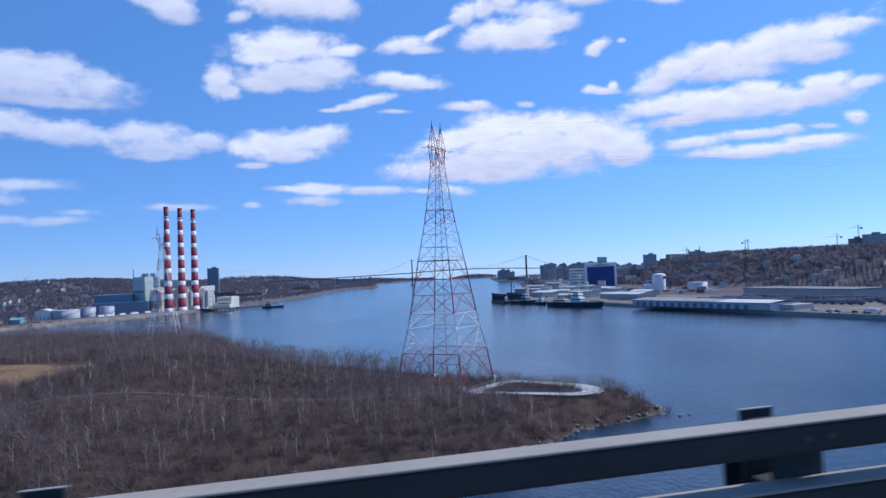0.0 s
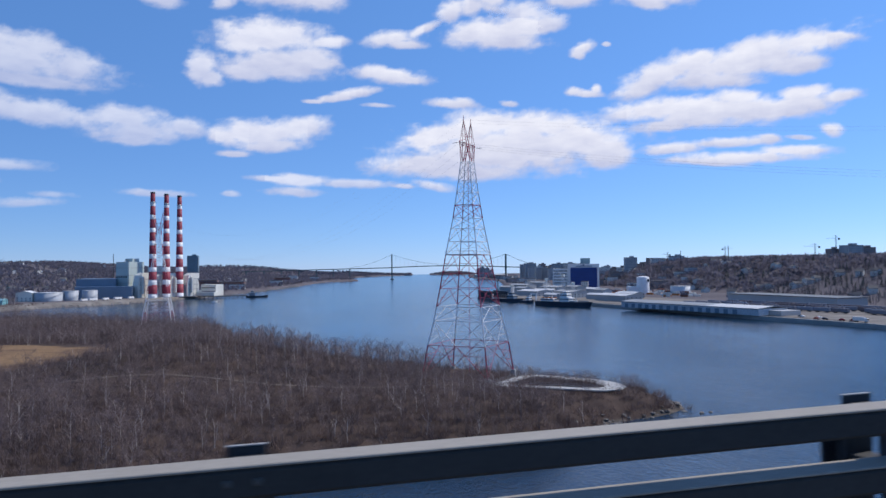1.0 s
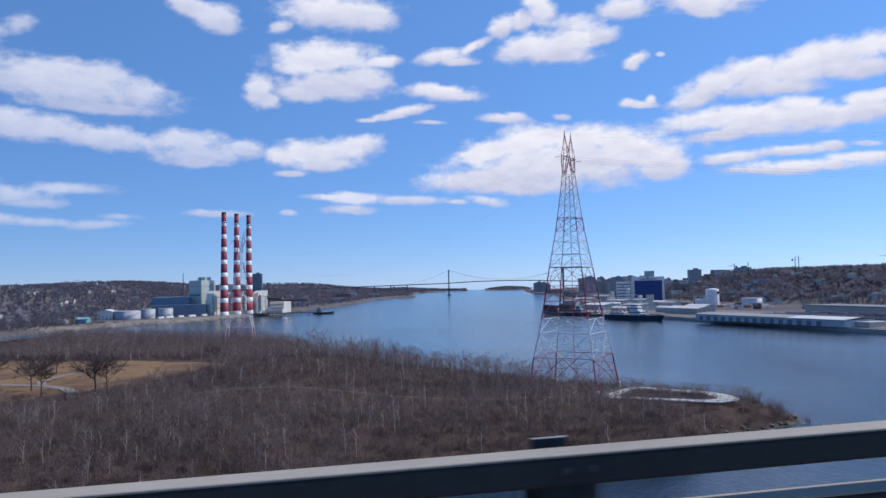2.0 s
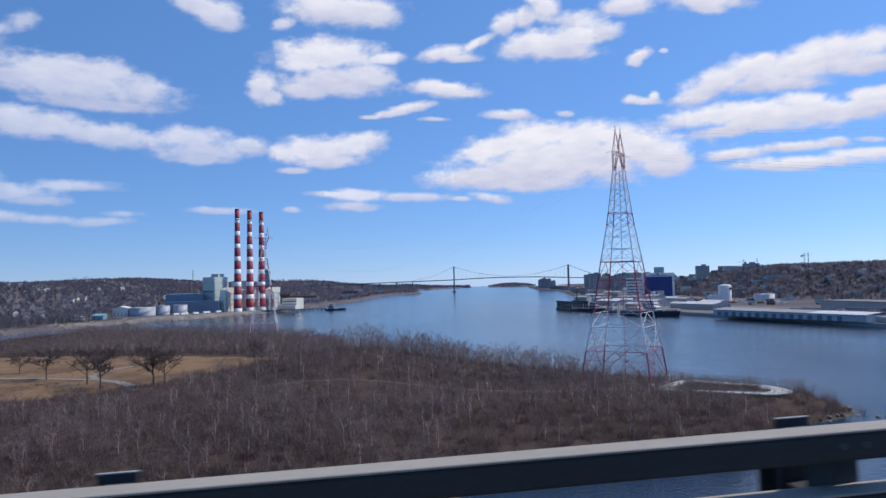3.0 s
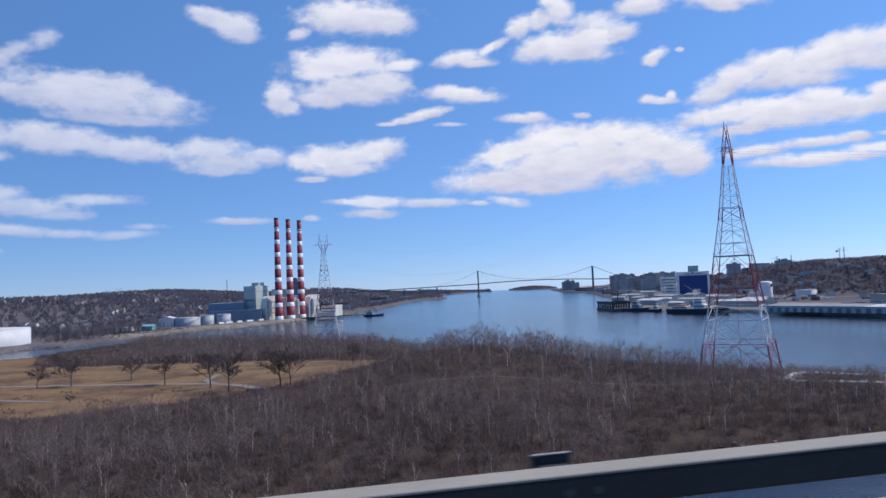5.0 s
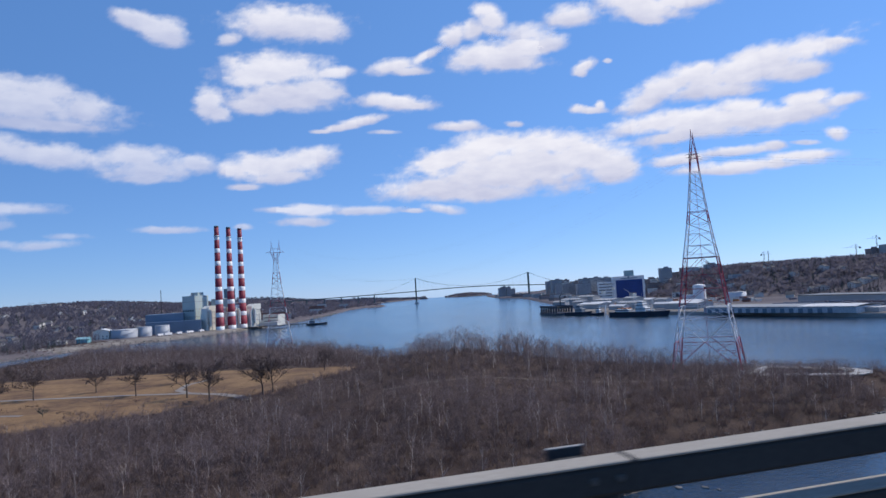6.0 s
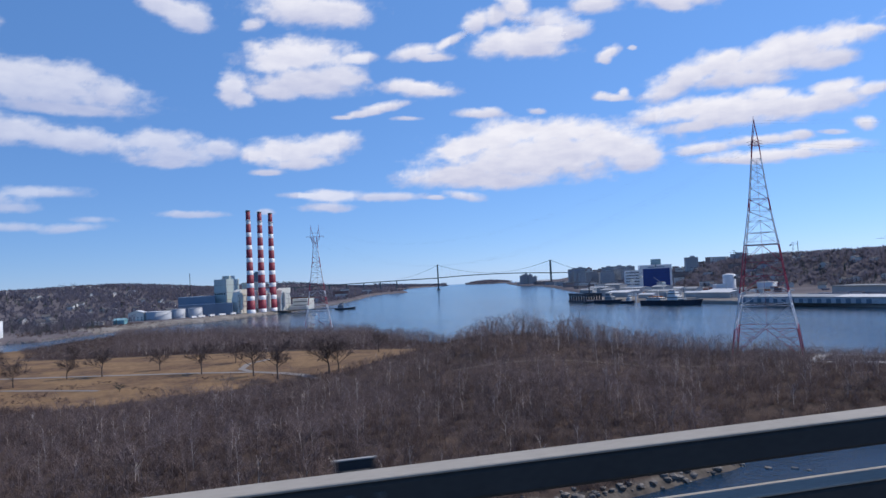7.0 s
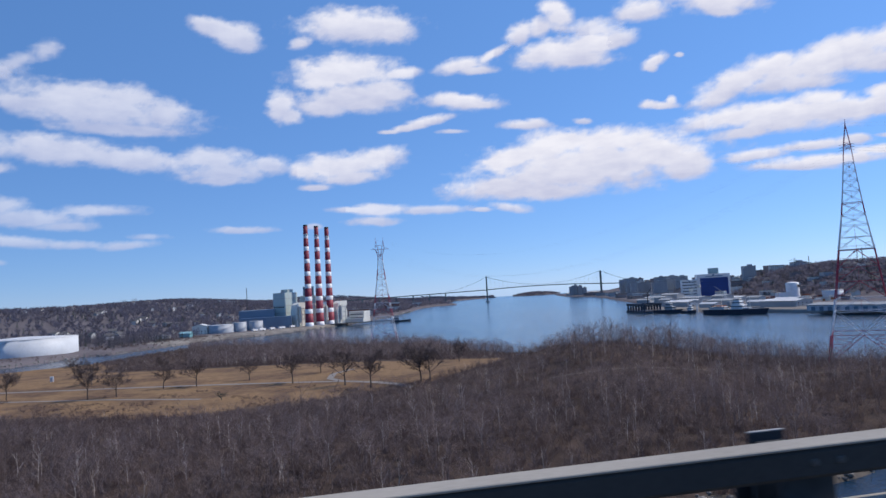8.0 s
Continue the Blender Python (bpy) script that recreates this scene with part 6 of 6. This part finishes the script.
def cloud(puffs, thin=0.0):
    """A cumulus: overlapping puffs of (azimuth, elevation, half width, half height, tilt) in degrees, azimuth to the right of straight ahead."""
    az0, el0 = puffs[0][0], puffs[0][1]
    dense = 1 - float(np.clip((-6 - az0) / 75, 0, 0.28)) - (0.16 if el0 < 7.5 and az0 < 2 else 0) - (0.12 if thin > 0.1 else 0)
    thin += float(np.clip((-14 - az0) / 110, 0, 0.16))
    a0, a1 = min(p[0] - 1.5 * p[2] for p in puffs), max(p[0] + 1.5 * p[2] for p in puffs)
    e0, e1 = min(p[1] - 1.6 * p[3] - abs(p[4]) * p[2] / 60 for p in puffs), max(p[1] + 1.6 * p[3] + abs(p[4]) * p[2] / 60 for p in puffs)
    step = 0.13
    A, E = np.meshgrid(np.arange(a0, a1, step), np.arange(e0, e1, step))
    D = np.full(A.shape, -9.0)
    for az, el, w, h, tilt in puffs:
        c, s = math.cos(radians(tilt)), math.sin(radians(tilt))
        dx, dy = (A - az) * math.cos(radians(el)), E - el
        u, v = (dx * c + dy * s) / w, (-dx * s + dy * c) / h
        v = np.where(v < 0, v * 1.25, v)
        q = 1 - np.sqrt(u * u + v * v)
        D = np.maximum(D, q)
    # shade deepens towards each column's flat underside
    rows_ = np.where(D > -0.05, E, np.nan)
    with np.errstate(all="ignore"):
        low = np.nan_to_num(np.nanmin(np.where(np.isnan(rows_), 99.0, rows_), 0), nan=99.0)
        high_ = np.nanmax(np.where(np.isnan(rows_), -99.0, rows_), 0)
    B = np.clip(0.62 - 0.75 * (E - low) / np.maximum(high_ - low, 0.8), 0.0, 0.62)
    ny, nx = A.shape
    fq = min(3.5, max(1.0, 6.0 / (a1 - a0)))
    N, F = np.zeros(A.shape), np.zeros(A.shape)
    for j in range(ny):
        for i in range(nx):
            if D[j, i] > -0.75:
                p = Vector((A[j, i] * 0.42 * fq, E[j, i] * 0.75 * fq, az0 * 0.37))
                N[j, i] = noise.fractal(p, 0.8, 2.1, 6)
                F[j, i] = noise.fractal(Vector((A[j, i] * 1.1, E[j, i] * 2.6, az0)), 0.7, 2.1, 5)
    D = D * 1.2 + 0.30 * N + 0.22 * F + 0.10 - thin
    ra, re = np.radians(A), np.radians(E)
    R = SKY_R - 90 * np.clip(D, 0, 0.6)
    V = np.stack([SKY_O.x + R * np.sin(ra) * np.cos(re), SKY_O.y + R * np.cos(ra) * np.cos(re), SKY_O.z + R * np.sin(re)], -1).reshape(-1, 3)
    ids = np.arange(nx * ny).reshape(ny, nx)
    q = np.stack([ids[:-1, :-1], ids[:-1, 1:], ids[1:, 1:], ids[1:, :-1]], -1).reshape(-1, 4)
    keep = D.ravel()[q].max(1) > -0.5
    q = q[keep]
    if not len(q):
        return
    used, inv = np.unique(q, return_inverse=True)
    ob = sheet("cloud", V[used], inv.reshape(-1, 4), M_CLOUD)
    ob.data.polygons.foreach_set("use_smooth", [True] * len(q))
    ob.data.attributes.new("cover", "FLOAT", "POINT").data.foreach_set("value", D.ravel()[used].astype(np.float32))
    ob.data.attributes.new("veil", "FLOAT", "POINT").data.foreach_set("value", np.full(len(used), dense, np.float32))
    ob.data.attributes.new("belly", "FLOAT", "POINT").data.foreach_set("value", B.ravel()[used].astype(np.float32))
    tagged(ob, "bright white cumulus cloud with ragged soft edges", "cloud", "fair weather clouds", "structure")


cloud([(-29.2, 14.3, 7.0, 1.7, -6), (-30.4, 15.1, 3.1, 1.1, 4), (-26.9, 15.0, 2.5, 1.2, 3), (-24.3, 14.0, 2.0, 1.4, 2), (-33.3, 14.4, 2.5, 1.0, -2), (-27.5, 13.0, 4.6, 0.6, -1)])
cloud([(-31.6, 11.3, 5.5, 1.3, -3), (-32.7, 11.9, 2.6, 0.9, 3), (-27.2, 10.8, 5.2, 1.0, -2), (-21.2, 11.0, 2.9, 0.9, 0), (-20.0, 10.0, 3.8, 1.1, 3), (-16.8, 10.4, 1.7, 0.9, -1), (-20.4, 9.4, 2.7, 0.5, -0), (-35.6, 10.0, 1.7, 0.6, 3), (-38.0, 10.0, 1.9, 0.7, 3)])
cloud([(-11.0, 10.3, 4.0, 1.1, 6), (-8.6, 10.8, 2.3, 0.8, 8), (-14.4, 10.0, 1.5, 0.7, -1), (-10.6, 9.4, 2.5, 0.6, 3), (-13.6, 8.7, 1.2, 0.3, -1)], 0.03)
cloud([(-10.7, 17.3, 3.9, 1.3, 1), (-10.3, 15.3, 4.2, 1.3, 1), (-12.8, 16.8, 1.9, 1.1, -0), (-7.8, 15.7, 2.2, 1.1, -2), (-6.3, 17.2, 1.5, 0.5, 3), (-12.4, 14.8, 2.1, 0.9, -1)])
cloud([(-15.8, 14.8, 1.1, 1.3, 15), (-15.2, 14.2, 0.9, 0.8, -0)])
cloud([(-32.1, 18.0, 1.5, 0.9, 31), (-33.6, 17.2, 2.1, 0.7, 27)], 0.3)
cloud([(-35.1, 16.3, 2.0, 0.9, 6)], 0.12)
cloud([(-28.7, 7.2, 3.1, 0.5, 0), (-33.5, 6.6, 3.7, 0.8, -3), (-31.4, 6.1, 2.2, 0.5, 0), (-35.3, 7.5, 2.2, 0.7, 1)], 0.05)
cloud([(-34.4, 5.1, 3.1, 0.5, -4), (-30.5, 4.8, 2.1, 0.4, -1), (-27.3, 4.7, 2.4, 0.4, 3)], 0.06)
cloud([(-25.8, 5.3, 1.6, 0.3, -1)], 0.12)
cloud([(-35.8, 3.7, 1.3, 0.3, -1)], 0.15)
cloud([(-19.1, 5.6, 2.4, 0.3, -1)], 0.04)
cloud([(-13.7, 5.7, 0.7, 0.3, -2)], 0.15)
cloud([(-20.4, 20.3, 1.9, 0.9, -12), (-18.9, 19.7, 1.7, 1.1, -7), (-21.4, 20.6, 1.1, 0.6, -16), (-18.3, 19.3, 1.1, 0.7, 3)])
cloud([(-9.7, 20.6, 4.4, 1.3, 0), (-7.4, 20.4, 2.5, 1.1, -3), (-11.0, 20.9, 2.5, 1.0, 9), (-14.1, 19.5, 0.9, 0.5, 17)])
cloud([(-8.7, 6.8, 2.5, 0.5, -2), (-9.1, 5.9, 2.0, 0.4, -2), (-4.4, 6.6, 2.8, 0.4, -1), (-10.7, 6.9, 1.7, 0.3, -2)])
cloud([(1.8, 6.4, 1.5, 0.4, -11), (-0.6, 6.4, 1.1, 0.2, -3)], 0.05)
cloud([(-1.3, 14.7, 2.5, 0.7, -6), (-2.8, 15.0, 1.6, 0.6, -2), (0.0, 14.5, 1.3, 0.4, -3)])
cloud([(-4.2, 13.5, 2.0, 0.4, 10), (-5.7, 13.1, 1.6, 0.3, 6), (-7.5, 12.8, 0.8, 0.2, -1)], 0.02)
cloud([(-2.5, 12.6, 1.2, 0.2, -2)], 0.13)
cloud([(-1.5, 17.5, 2.1, 0.6, 9), (1.1, 18.2, 1.6, 0.4, 24), (-0.6, 17.1, 1.6, 0.4, -3)], 0.05)
cloud([(6.8, 17.6, 3.6, 1.1, -5), (8.7, 18.2, 2.5, 1.0, -1), (5.4, 17.9, 2.4, 1.0, 13), (7.9, 17.2, 2.6, 0.7, -5)])
cloud([(10.7, 18.3, 1.8, 0.8, 11), (9.1, 19.3, 2.1, 0.8, -6)], 0.12)
cloud([(6.4, 20.3, 1.3, 1.3, -5), (6.0, 21.2, 1.1, 0.6, -5), (3.4, 19.5, 1.3, 0.8, 30), (5.0, 19.9, 1.4, 0.8, 15)], 0.06)
cloud([(12.8, 20.1, 2.1, 0.9, 0), (11.8, 20.0, 1.2, 0.6, -7)])
cloud([(18.2, 19.9, 2.8, 1.1, -14), (21.0, 20.0, 2.3, 0.6, -8), (17.0, 20.6, 2.2, 0.9, -9), (18.8, 19.1, 1.3, 0.5, -9)])
cloud([(13.6, 16.4, 0.9, 0.5, 21), (13.1, 16.0, 0.6, 0.4, -7)], 0.03)
cloud([(15.3, 16.6, 0.4, 0.2, -7)], 0.12)
cloud([(13.8, 13.1, 1.3, 0.3, -6), (12.8, 13.3, 0.8, 0.4, -6), (14.5, 13.4, 0.4, 0.4, -6)], 0.08)
cloud([(3.4, 12.7, 1.9, 0.4, -4), (4.1, 12.8, 1.0, 0.4, -4)])
cloud([(7.7, 12.6, 0.7, 0.3, -5)], 0.12)
cloud([(8.4, 9.1, 8.2, 2.2, 1), (13.4, 9.4, 3.5, 1.7, -10), (2.7, 10.3, 3.5, 0.9, 14), (5.0, 10.8, 3.2, 1.3, 6), (0.8, 8.0, 4.1, 0.9, 2), (4.0, 7.5, 4.9, 0.8, -2), (10.0, 10.9, 3.6, 1.0, -5), (15.0, 8.5, 2.2, 1.3, -6)], -0.04)
cloud([(24.8, 14.4, 6.5, 1.2, 8), (19.6, 14.1, 2.8, 1.1, 13), (17.9, 13.3, 2.0, 0.8, 18), (21.7, 14.7, 2.2, 0.9, -1), (26.4, 15.3, 2.5, 0.8, 5), (29.7, 15.3, 2.5, 0.6, -1), (28.2, 13.9, 2.1, 0.8, 0), (22.4, 13.5, 3.5, 0.8, -4), (31.2, 15.4, 1.4, 0.3, -12)], -0.03)
cloud([(19.4, 11.6, 4.6, 0.8, 3), (23.7, 11.1, 5.5, 1.1, -2), (28.0, 11.0, 3.2, 0.8, 4), (31.2, 11.4, 1.3, 0.5, 7), (28.8, 11.9, 1.6, 0.5, 1), (21.7, 10.8, 3.9, 0.8, -8), (19.3, 10.4, 2.4, 0.5, 1), (24.7, 12.0, 1.6, 0.6, -9)], -0.03)
cloud([(20.0, 8.7, 2.4, 0.5, 2), (24.0, 8.9, 3.2, 0.4, -1), (26.7, 9.0, 0.8, 0.3, -8)])
cloud([(24.7, 7.7, 4.8, 0.5, -2), (28.4, 8.0, 2.4, 0.4, -5), (22.4, 7.6, 3.1, 0.3, -7)])
cloud([(30.6, 9.2, 0.8, 0.5, -20)], 0.08)
cloud([(28.6, 8.9, 1.0, 0.2, -8)], 0.12)
